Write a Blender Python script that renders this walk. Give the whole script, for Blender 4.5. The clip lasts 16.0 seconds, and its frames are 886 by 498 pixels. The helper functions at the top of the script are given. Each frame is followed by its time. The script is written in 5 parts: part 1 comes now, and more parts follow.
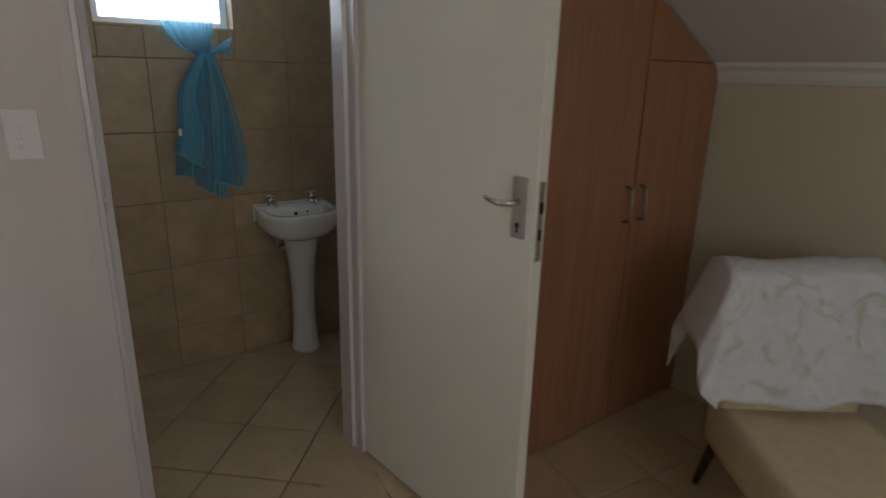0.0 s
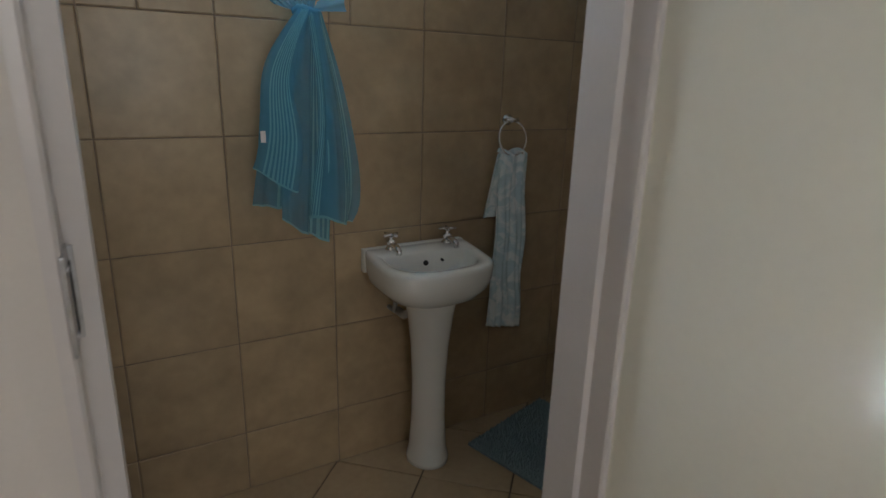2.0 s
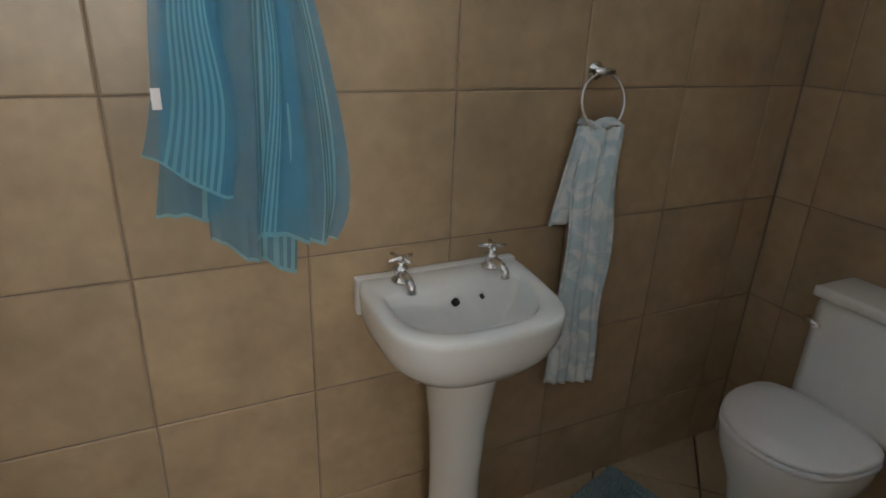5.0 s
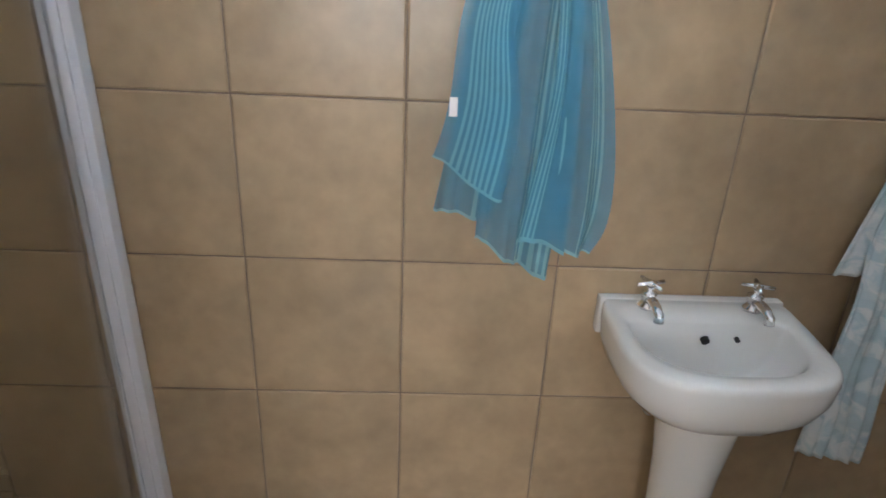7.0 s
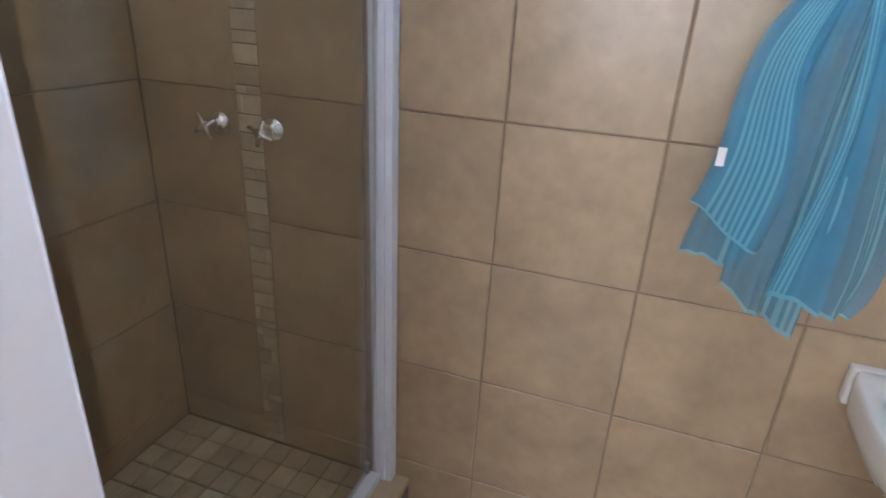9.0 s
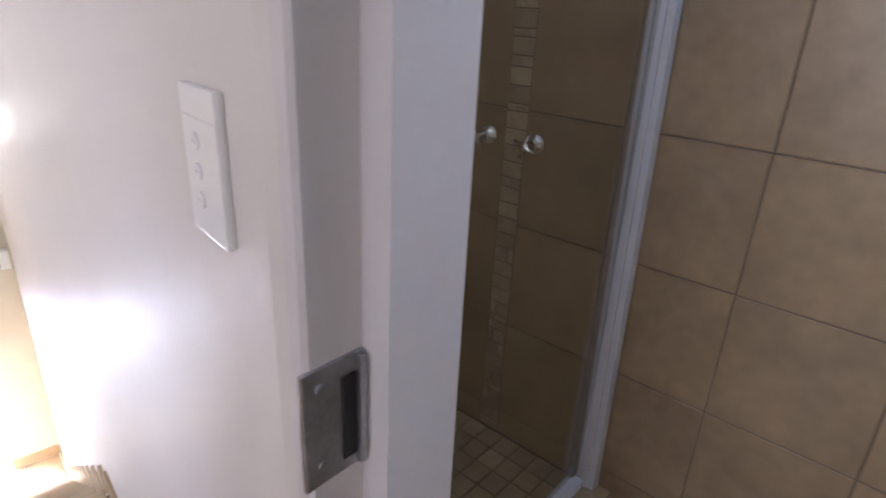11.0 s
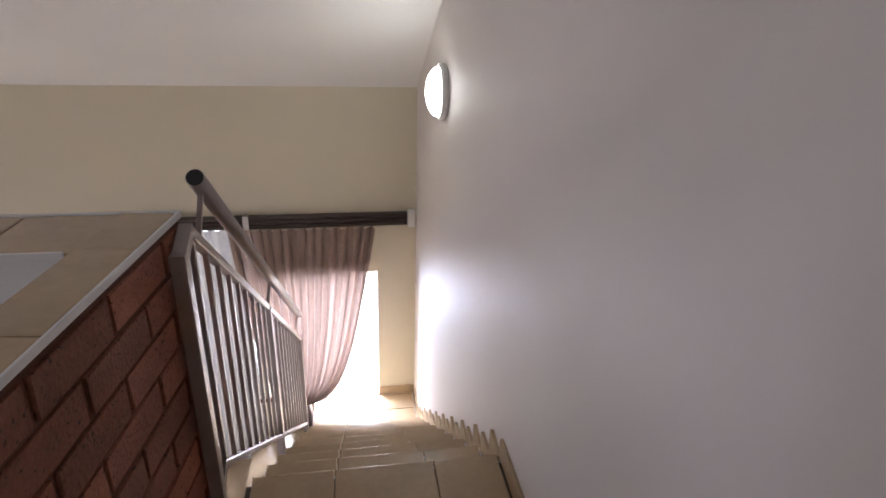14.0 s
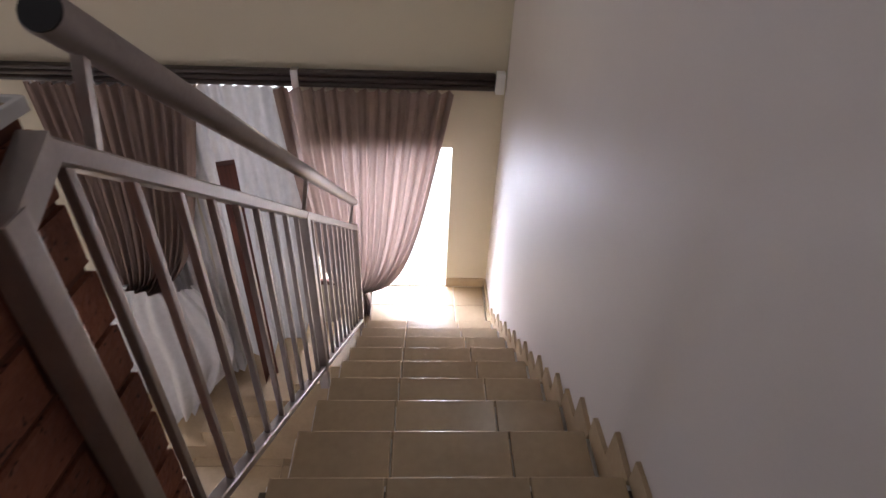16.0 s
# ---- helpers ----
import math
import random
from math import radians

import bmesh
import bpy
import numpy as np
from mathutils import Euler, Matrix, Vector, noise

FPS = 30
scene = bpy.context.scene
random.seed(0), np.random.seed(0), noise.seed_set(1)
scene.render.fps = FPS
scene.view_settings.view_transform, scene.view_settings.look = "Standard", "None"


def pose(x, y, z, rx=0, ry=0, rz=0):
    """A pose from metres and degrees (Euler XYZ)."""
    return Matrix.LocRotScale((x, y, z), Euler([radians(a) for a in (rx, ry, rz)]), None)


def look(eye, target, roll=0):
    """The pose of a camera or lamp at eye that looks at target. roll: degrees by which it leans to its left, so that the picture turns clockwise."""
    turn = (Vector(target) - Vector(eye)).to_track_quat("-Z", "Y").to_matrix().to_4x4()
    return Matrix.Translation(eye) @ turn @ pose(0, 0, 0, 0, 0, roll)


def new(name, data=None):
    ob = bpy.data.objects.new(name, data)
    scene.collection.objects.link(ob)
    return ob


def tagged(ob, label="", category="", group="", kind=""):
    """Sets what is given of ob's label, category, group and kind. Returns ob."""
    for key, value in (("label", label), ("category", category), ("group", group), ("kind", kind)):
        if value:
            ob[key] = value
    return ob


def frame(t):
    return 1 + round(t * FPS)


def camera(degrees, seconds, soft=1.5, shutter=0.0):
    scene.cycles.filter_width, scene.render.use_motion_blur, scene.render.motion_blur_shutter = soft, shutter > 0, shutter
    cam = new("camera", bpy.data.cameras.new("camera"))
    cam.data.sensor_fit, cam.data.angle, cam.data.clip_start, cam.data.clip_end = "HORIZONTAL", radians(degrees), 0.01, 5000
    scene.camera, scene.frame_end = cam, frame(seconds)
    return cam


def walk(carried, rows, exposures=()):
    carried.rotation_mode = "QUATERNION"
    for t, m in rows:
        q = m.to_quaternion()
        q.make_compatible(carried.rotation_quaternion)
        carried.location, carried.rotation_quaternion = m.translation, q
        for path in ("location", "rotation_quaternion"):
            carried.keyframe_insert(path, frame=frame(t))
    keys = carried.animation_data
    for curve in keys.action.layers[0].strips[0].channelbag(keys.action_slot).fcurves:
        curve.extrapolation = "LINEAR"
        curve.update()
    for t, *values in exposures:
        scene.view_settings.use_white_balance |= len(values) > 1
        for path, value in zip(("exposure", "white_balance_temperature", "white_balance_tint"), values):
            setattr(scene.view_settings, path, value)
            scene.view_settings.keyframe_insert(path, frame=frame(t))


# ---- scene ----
cam = camera(74.6, 16.0, shutter=0.4)
PATH = [
    (0, (1.128, -1.917, 1.562), (2.038, -0.234, 0.981), 1.4),
    (0.5, (1.122, -1.61, 1.562), (1.957, 0.108, 0.973), 1.8),
    (1, (1.177, -1.289, 1.522), (1.952, 0.462, 0.947), 1.9),
    (1.5, (1.161, -0.935, 1.458), (1.903, 0.838, 0.906), 1.5),
    (2, (1.189, -0.661, 1.442), (1.919, 1.113, 0.877), 1.7),
    (2.5, (1.243, -0.411, 1.43), (1.983, 1.345, 0.824), 1.9),
    (3, (1.298, -0.241, 1.418), (2.059, 1.493, 0.773), 2.2),
    (5.5, (1.504, 0.126, 1.396), (1.924, 1.928, 0.637), 2.3),
    (6, (1.491, 0.14, 1.402), (1.684, 1.972, 0.624), 2.4),
    (6.5, (1.463, 0.125, 1.401), (1.433, 1.972, 0.634), 2.6),
    (7, (1.439, 0.086, 1.414), (1.26, 1.93, 0.662), 2.7),
    (7.5, (1.402, 0.072, 1.435), (1.091, 1.894, 0.67), 3.0),
    (8, (1.378, 0.048, 1.456), (0.919, 1.834, 0.681), 3.2),
    (8.5, (1.372, 0.017, 1.48), (0.727, 1.739, 0.693), 3.4),
    (11, (1.374, -0.171, 1.511), (-0.006, 1.056, 0.742), 2.9),
    (11.5, (1.338, -0.226, 1.511), (-0.148, 0.863, 0.734), 3.3),
    (12, (1.321, -0.285, 1.515), (-0.256, 0.655, 0.723), 1.9),
    (12.5, (1.298, -0.357, 1.516), (-0.364, 0.415, 0.716), 1.6),
    (13, (1.271, -0.421, 1.501), (-0.455, 0.199, 0.703), 1.6),
    (13.5, (1.208, -0.468, 1.474), (-0.565, 0.001, 0.675), 1.7),
    (14, (1.063, -0.478, 1.423), (-0.742, -0.166, 0.624), 1.8),
    (14.5, (0.903, -0.445, 1.36), (-0.91, -0.263, 0.537), 2.0),
    (15, (0.743, -0.437, 1.301), (-1.009, -0.313, 0.346), 2.1),
    (15.5, (0.525, -0.471, 1.241), (-1.133, -0.361, 0.129), 2.7),
    (16, (0.3, -0.49, 1.2), (-1.279, -0.406, -0.025), 2.6),
]
EXPOSURES = [(0.0, -0.2, 6250, 13), (1.0, 0.2, 6250, 12), (2.0, 0.45, 6200, 11), (3.0, 0.55, 6250, 11), (5.5, 1.7, 6250, 14), (7.0, 2.1, 5900, 16), (8.5, 2.3, 5600, 19), (11.0, 1.25, 5650, 24), (12.5, 0.55, 5850, 24), (14.0, -0.1, 5950, 25), (15.0, -0.55, 6000, 27), (16.0, -0.7, 6000, 27)]
STAIR_W, LOWER_FILL_W, BATH_W, BED_FILL_W, LAMP_E = 360.0, 160.0, 8.0, 15.0, 20.0
walk(cam, [(t, look(eye, target, roll)) for t, eye, target, roll in PATH], EXPOSURES)

# ---- world, sun, large lights ----
world = bpy.data.worlds.new("sky")
scene.world = world
world.use_nodes = True
wn = world.node_tree
sky = wn.nodes.new("ShaderNodeTexSky")
sky.sky_type = "NISHITA"
sky.sun_disc = False
sky.sun_elevation = radians(61)
sky.sun_rotation = radians(268)
wn.links.new(sky.outputs[0], wn.nodes["Background"].inputs[0])
wn.nodes["Background"].inputs[1].default_value = 0.12

sun_data = bpy.data.lights.new("sun", "SUN")
sun_data.energy, sun_data.angle, sun_data.color = 4.0, radians(5), (1.0, 0.95, 0.88)
sun = new("sun", sun_data)
sun.matrix_world = look((-8.2, -0.45, 8.4), (-2.6, -0.75, -1.6))


def area(name, place, target, w, h, watts, colour=(0.93, 0.96, 1.0)):
    data = bpy.data.lights.new(name, "AREA")
    data.shape, data.size, data.size_y, data.energy, data.color = "RECTANGLE", w, h, watts, colour
    ob = new(name, data)
    ob.matrix_world = look(place, target)
    return ob


area("daylight_stair_window", (-3.65, -0.72, -0.85), (-2.65, -0.72, -1.27), 1.6, 1.6, STAIR_W, (0.88, 0.93, 1.0))
# added fill lamp outside an unseen opening, brightens the nets and ground floor
area("lower_room_fill", (-3.4, -3.5, -1.2), (0, -3.0, -1.9), 1.4, 1.6, LOWER_FILL_W, (0.9, 0.95, 1.0))
area("daylight_bath_window", (1.327, 1.373, 1.9975), (1.473, 0.333, 1.9975), 0.60, 0.52, BATH_W, (0.93, 0.97, 1.0))
# fill daylight for bedroom and doorway, set in an assumed window out of view
area("bedroom_fill_daylight", (1.7, -4.12, 1.68), (1.6, 0, 1.1), 1.5, 1.0, BED_FILL_W, (1.0, 0.97, 0.93))

# ---- materials ----


def node_mat(name, colour, rough=0.5, metal=0.0, vary=0.08, scale=6.0, fine=60.0, bump=0.05, spec=0.5, random_amount=0.0, island=False, uneven=0.0, coat=0.0, specks=0.0):
    m = bpy.data.materials.new(name)
    m.use_nodes = True
    nt = m.node_tree
    b = nt.nodes["Principled BSDF"]
    b.inputs["Roughness"].default_value = rough
    b.inputs["Metallic"].default_value = metal
    b.inputs["Specular IOR Level"].default_value = spec
    b.inputs["Coat Weight"].default_value = coat
    tc = nt.nodes.new("ShaderNodeTexCoord")
    n1 = nt.nodes.new("ShaderNodeTexNoise")
    n1.inputs["Scale"].default_value, n1.inputs["Detail"].default_value = scale, 4
    n2 = nt.nodes.new("ShaderNodeTexNoise")
    n2.inputs["Scale"].default_value, n2.inputs["Detail"].default_value = fine, 3
    where = tc.outputs["Object"]
    if random_amount and not island:
        own_info = nt.nodes.new("ShaderNodeObjectInfo")
        far = nt.nodes.new("ShaderNodeMath")
        far.operation = "MULTIPLY"
        far.inputs[1].default_value = 37.0
        nt.links.new(own_info.outputs["Random"], far.inputs[0])
        shifted = nt.nodes.new("ShaderNodeVectorMath")
        nt.links.new(where, shifted.inputs[0])
        nt.links.new(far.outputs[0], shifted.inputs[1])
        where = shifted.outputs[0]
    nt.links.new(where, n1.inputs["Vector"])
    nt.links.new(where, n2.inputs["Vector"])
    add = nt.nodes.new("ShaderNodeMath")
    add.operation = "ADD"
    nt.links.new(n1.outputs["Fac"], add.inputs[0])
    half = nt.nodes.new("ShaderNodeMath")
    half.operation = "MULTIPLY"
    half.inputs[1].default_value = 0.5
    nt.links.new(n2.outputs["Fac"], half.inputs[0])
    nt.links.new(half.outputs[0], add.inputs[1])
    ramp = nt.nodes.new("ShaderNodeMapRange")
    ramp.inputs["From Min"].default_value, ramp.inputs["From Max"].default_value = 0.45, 1.05
    ramp.inputs["To Min"].default_value, ramp.inputs["To Max"].default_value = 1 - vary, 1 + vary
    nt.links.new(add.outputs[0], ramp.inputs["Value"])
    last = ramp.outputs[0]
    if random_amount:
        info = nt.nodes.new("ShaderNodeNewGeometry" if island else "ShaderNodeObjectInfo")
        r2 = nt.nodes.new("ShaderNodeMapRange")
        r2.inputs["To Min"].default_value, r2.inputs["To Max"].default_value = 1 - random_amount, 1 + random_amount
        nt.links.new(info.outputs["Random Per Island" if island else "Random"], r2.inputs["Value"])
        mul = nt.nodes.new("ShaderNodeMath")
        mul.operation = "MULTIPLY"
        nt.links.new(last, mul.inputs[0])
        nt.links.new(r2.outputs[0], mul.inputs[1])
        last = mul.outputs[0]
    col = nt.nodes.new("ShaderNodeMix")
    col.data_type, col.blend_type = "RGBA", "MULTIPLY"
    col.inputs["Factor"].default_value = 1.0
    col.inputs["A"].default_value = (*colour, 1)
    comb = nt.nodes.new("ShaderNodeCombineColor")
    for k in range(3):
        nt.links.new(last, comb.inputs[k])
    nt.links.new(comb.outputs[0], col.inputs["B"])
    base_colour = col.outputs["Result"]
    if specks:
        pit = nt.nodes.new("ShaderNodeTexNoise")
        pit.inputs["Scale"].default_value, pit.inputs["Detail"].default_value = 95, 1
        nt.links.new(where, pit.inputs["Vector"])
        keep = nt.nodes.new("ShaderNodeMapRange")
        keep.inputs["From Min"].default_value, keep.inputs["From Max"].default_value = 0.66, 0.72
        keep.inputs["To Min"].default_value, keep.inputs["To Max"].default_value = 0.0, specks
        nt.links.new(pit.outputs["Fac"], keep.inputs["Value"])
        dark = nt.nodes.new("ShaderNodeMix")
        dark.data_type = "RGBA"
        dark.inputs["B"].default_value = (colour[0] * 0.15, colour[1] * 0.2, colour[2] * 0.25, 1)
        nt.links.new(keep.outputs[0], dark.inputs["Factor"])
        nt.links.new(base_colour, dark.inputs["A"])
        base_colour = dark.outputs["Result"]
    nt.links.new(base_colour, b.inputs["Base Color"])
    if bump:
        bp = nt.nodes.new("ShaderNodeBump")
        bp.inputs["Strength"].default_value, bp.inputs["Distance"].default_value = bump, 0.004
        nt.links.new(n2.outputs["Fac"], bp.inputs["Height"])
        nt.links.new(bp.outputs[0], b.inputs["Normal"])
        if uneven:
            wavy = nt.nodes.new("ShaderNodeTexNoise")
            wavy.inputs["Scale"].default_value, wavy.inputs["Detail"].default_value = 5.0, 1.5
            nt.links.new(where, wavy.inputs["Vector"])
            slow = nt.nodes.new("ShaderNodeBump")
            slow.inputs["Strength"].default_value, slow.inputs["Distance"].default_value = uneven, 0.02
            nt.links.new(wavy.outputs["Fac"], slow.inputs["Height"])
            nt.links.new(slow.outputs[0], bp.inputs["Normal"])
    return m


def wood_mat(name, dark, light, rough=0.4, scale=1.0):
    m = node_mat(name, light, rough, vary=0.05, scale=3, fine=40, bump=0.03)
    nt = m.node_tree
    b = nt.nodes["Principled BSDF"]
    tc = nt.nodes.new("ShaderNodeTexCoord")
    mp = nt.nodes.new("ShaderNodeMapping")
    mp.inputs["Scale"].default_value = (14 * scale, 14 * scale, 0.8 * scale)
    nz = nt.nodes.new("ShaderNodeTexNoise")
    nz.inputs["Scale"].default_value, nz.inputs["Detail"].default_value, nz.inputs["Distortion"].default_value = 2.2, 6, 0.6
    nt.links.new(tc.outputs["Object"], mp.inputs[0])
    nt.links.new(mp.outputs[0], nz.inputs["Vector"])
    cr = nt.nodes.new("ShaderNodeValToRGB")
    cr.color_ramp.elements[0].position, cr.color_ramp.elements[1].position = 0.3, 0.72
    cr.color_ramp.elements[0].color, cr.color_ramp.elements[1].color = (*dark, 1), (*light, 1)
    nt.links.new(nz.outputs["Fac"], cr.inputs[0])
    nt.links.new(cr.outputs[0], b.inputs["Base Color"])
    return m


def glass_mat(name, tint=(0.93, 0.96, 0.95), gloss=0.08):
    m = bpy.data.materials.new(name)
    m.use_nodes = True
    nt = m.node_tree
    out = nt.nodes["Material Output"]
    nt.nodes.remove(nt.nodes["Principled BSDF"])
    tr = nt.nodes.new("ShaderNodeBsdfTransparent")
    tr.inputs[0].default_value = (*tint, 1)
    gl = nt.nodes.new("ShaderNodeBsdfGlossy")
    gl.inputs["Roughness"].default_value = 0.03
    fr = nt.nodes.new("ShaderNodeLayerWeight")
    fr.inputs[0].default_value = 0.5
    pw = nt.nodes.new("ShaderNodeMath")
    pw.operation = "POWER"
    pw.inputs[1].default_value = 5
    nt.links.new(fr.outputs["Facing"], pw.inputs[0])
    sc = nt.nodes.new("ShaderNodeMath")
    sc.operation = "MULTIPLY_ADD"
    sc.inputs[1].default_value, sc.inputs[2].default_value = 0.9, 0.04
    nt.links.new(pw.outputs[0], sc.inputs[0])
    mx = nt.nodes.new("ShaderNodeMixShader")
    nt.links.new(sc.outputs[0], mx.inputs[0])
    nt.links.new(tr.outputs[0], mx.inputs[1])
    nt.links.new(gl.outputs[0], mx.inputs[2])
    nt.links.new(mx.outputs[0], out.inputs[0])
    return m


def cloth_mat(name, colour, see_through=0.0, translucent=0.4, stripe=None, weave=300.0, pattern=None):
    """Woven cloth; stripe = (colour, repeats, see_through) runs across the width, pattern adds soft printed blotches."""
    m = bpy.data.materials.new(name)
    m.use_nodes = True
    nt = m.node_tree
    out = nt.nodes["Material Output"]
    b = nt.nodes["Principled BSDF"]
    b.inputs["Roughness"].default_value = 0.9
    b.inputs["Specular IOR Level"].default_value = 0.15
    uv = nt.nodes.new("ShaderNodeTexCoord")
    nz = nt.nodes.new("ShaderNodeTexNoise")
    nz.inputs["Scale"].default_value = 25
    nt.links.new(uv.outputs["Object"], nz.inputs["Vector"])
    mr = nt.nodes.new("ShaderNodeMapRange")
    mr.inputs["To Min"].default_value, mr.inputs["To Max"].default_value = 0.88, 1.12
    nt.links.new(nz.outputs["Fac"], mr.inputs["Value"])
    cc = nt.nodes.new("ShaderNodeCombineColor")
    for k in range(3):
        nt.links.new(mr.outputs[0], cc.inputs[k])
    mul = nt.nodes.new("ShaderNodeMix")
    mul.data_type, mul.blend_type = "RGBA", "MULTIPLY"
    mul.inputs["Factor"].default_value = 1
    mul.inputs["A"].default_value = (*colour, 1)
    nt.links.new(cc.outputs[0], mul.inputs["B"])
    colour_out = mul.outputs["Result"]
    clear = None
    if pattern:
        pn = nt.nodes.new("ShaderNodeTexNoise")
        pn.inputs["Scale"].default_value, pn.inputs["Detail"].default_value, pn.inputs["Distortion"].default_value = pattern[1], 3, pattern[2]
        nt.links.new(uv.outputs["Object"], pn.inputs["Vector"])
        rp = nt.nodes.new("ShaderNodeValToRGB")
        rp.color_ramp.elements[0].position, rp.color_ramp.elements[1].position = pattern[3], pattern[4]
        nt.links.new(pn.outputs["Fac"], rp.inputs[0])
        px = nt.nodes.new("ShaderNodeMix")
        px.data_type = "RGBA"
        nt.links.new(rp.outputs[0], px.inputs["Factor"])
        nt.links.new(colour_out, px.inputs["A"])
        px.inputs["B"].default_value = (*pattern[0], 1)
        colour_out = px.outputs["Result"]
    if stripe:
        sep = nt.nodes.new("ShaderNodeSeparateXYZ")
        nt.links.new(uv.outputs["UV"], sep.inputs[0])

        def sine(source, times, low, high):
            a = nt.nodes.new("ShaderNodeMath")
            a.operation = "MULTIPLY"
            a.inputs[1].default_value = times * 2 * math.pi
            nt.links.new(source, a.inputs[0])
            s = nt.nodes.new("ShaderNodeMath")
            s.operation = "SINE"
            nt.links.new(a.outputs[0], s.inputs[0])
            r = nt.nodes.new("ShaderNodeMapRange")
            r.interpolation_type = "SMOOTHSTEP"
            r.inputs["From Min"].default_value, r.inputs["From Max"].default_value = low, high
            nt.links.new(s.outputs[0], r.inputs["Value"])
            return r.outputs[0]

        line = sine(sep.outputs[0], stripe[1], -0.35, 0.3)
        inside = nt.nodes.new("ShaderNodeMath")
        inside.operation = "COMPARE"
        inside.inputs[1].default_value, inside.inputs[2].default_value = 0.5, 0.5
        nt.links.new(sep.outputs[0], inside.inputs[0])
        band = inside.outputs[0]
        both = nt.nodes.new("ShaderNodeMath")
        both.operation = "MULTIPLY"
        nt.links.new(line, both.inputs[0])
        nt.links.new(band, both.inputs[1])
        hem = nt.nodes.new("ShaderNodeMath")
        hem.operation = "LESS_THAN"
        hem.inputs[1].default_value = 0.024
        nt.links.new(sep.outputs[1], hem.inputs[0])
        most = nt.nodes.new("ShaderNodeMath")
        most.operation = "MAXIMUM"
        nt.links.new(both.outputs[0], most.inputs[0])
        nt.links.new(hem.outputs[0], most.inputs[1])
        sx = nt.nodes.new("ShaderNodeMix")
        sx.data_type = "RGBA"
        nt.links.new(most.outputs[0], sx.inputs["Factor"])
        nt.links.new(colour_out, sx.inputs["A"])
        sx.inputs["B"].default_value = (*stripe[0], 1)
        colour_out = sx.outputs["Result"]
        cl = nt.nodes.new("ShaderNodeMapRange")
        cl.inputs["To Min"].default_value, cl.inputs["To Max"].default_value = see_through, stripe[2]
        nt.links.new(most.outputs[0], cl.inputs["Value"])
        clear = cl.outputs[0]
    nt.links.new(colour_out, b.inputs["Base Color"])
    bp = nt.nodes.new("ShaderNodeBump")
    bp.inputs["Strength"].default_value, bp.inputs["Distance"].default_value = 0.2, 0.002
    fine = nt.nodes.new("ShaderNodeTexNoise")
    fine.inputs["Scale"].default_value = weave
    nt.links.new(uv.outputs["Object"], fine.inputs["Vector"])
    nt.links.new(fine.outputs["Fac"], bp.inputs["Height"])
    nt.links.new(bp.outputs[0], b.inputs["Normal"])
    tl = nt.nodes.new("ShaderNodeBsdfTranslucent")
    nt.links.new(colour_out, tl.inputs[0])
    mx = nt.nodes.new("ShaderNodeMixShader")
    mx.inputs[0].default_value = translucent
    nt.links.new(b.outputs[0], mx.inputs[1])
    nt.links.new(tl.outputs[0], mx.inputs[2])
    shader = mx.outputs[0]
    if see_through or clear:
        tr = nt.nodes.new("ShaderNodeBsdfTransparent")
        m2 = nt.nodes.new("ShaderNodeMixShader")
        m2.inputs[0].default_value = see_through
        if clear:
            nt.links.new(clear, m2.inputs[0])
        nt.links.new(shader, m2.inputs[1])
        nt.links.new(tr.outputs[0], m2.inputs[2])
        shader = m2.outputs[0]
    nt.links.new(shader, out.inputs[0])
    return m


CREAM = node_mat("yellow_cream_wall_paint", (0.63, 0.57, 0.43), 0.55, vary=0.035, scale=1.3, fine=180, bump=0.06, spec=0.35)
PAINT = node_mat("off_white_wall_paint", (0.73, 0.685, 0.65), 0.5, spec=0.22, vary=0.035, scale=1.3, fine=180, bump=0.05, uneven=0.3)
CEIL = node_mat("white_ceiling_paint", (0.78, 0.77, 0.75), 0.8, vary=0.03, scale=1.5, fine=120, bump=0.05)
TILE = node_mat("sand_glazed_wall_tile", (0.41, 0.30, 0.178), 0.32, vary=0.2, scale=5.5, fine=24, bump=0.012, random_amount=0.05)
GROUT = node_mat("brown_grout", (0.255, 0.195, 0.145), 0.9, vary=0.15, scale=9, fine=120, bump=0.1)
FLOOR_TILE = node_mat("beige_glazed_floor_tile", (0.50, 0.385, 0.245), 0.27, vary=0.1, scale=5, fine=40, bump=0.02, random_amount=0.05)
FLOOR_GROUT = node_mat("dark_floor_grout", (0.12, 0.10, 0.075), 0.9, vary=0.15, scale=9, fine=120, bump=0.1)
MOSAIC = node_mat("cream_stone_mosaic", (0.50, 0.40, 0.26), 0.5, vary=0.2, scale=14, fine=70, bump=0.08, random_amount=0.16)
DOOR_PAINT = node_mat("cream_gloss_door_paint", (0.80, 0.785, 0.70), 0.12, spec=0.45, vary=0.03, scale=2, fine=60, bump=0.02)
FRAME_PAINT = node_mat("mauve_grey_steel_paint", (0.67, 0.63, 0.625), 0.3, vary=0.04, scale=4, fine=90, bump=0.05)
WHITE_TRIM = node_mat("white_plastic_trim", (0.78, 0.78, 0.76), 0.4, vary=0.03, scale=6, fine=80, bump=0.02)
WHITE_ALU = node_mat("white_powder_coated_aluminium", (0.76, 0.77, 0.82), 0.35, vary=0.03, scale=8, fine=90, bump=0.02)
CERAMIC = node_mat("white_glazed_ceramic", (0.80, 0.79, 0.75), 0.08, vary=0.015, scale=5, fine=30, bump=0.0, coat=0.5)
PLASTIC = node_mat("white_switch_plastic", (0.84, 0.83, 0.82), 0.3, vary=0.02, scale=8, fine=60, bump=0.0)
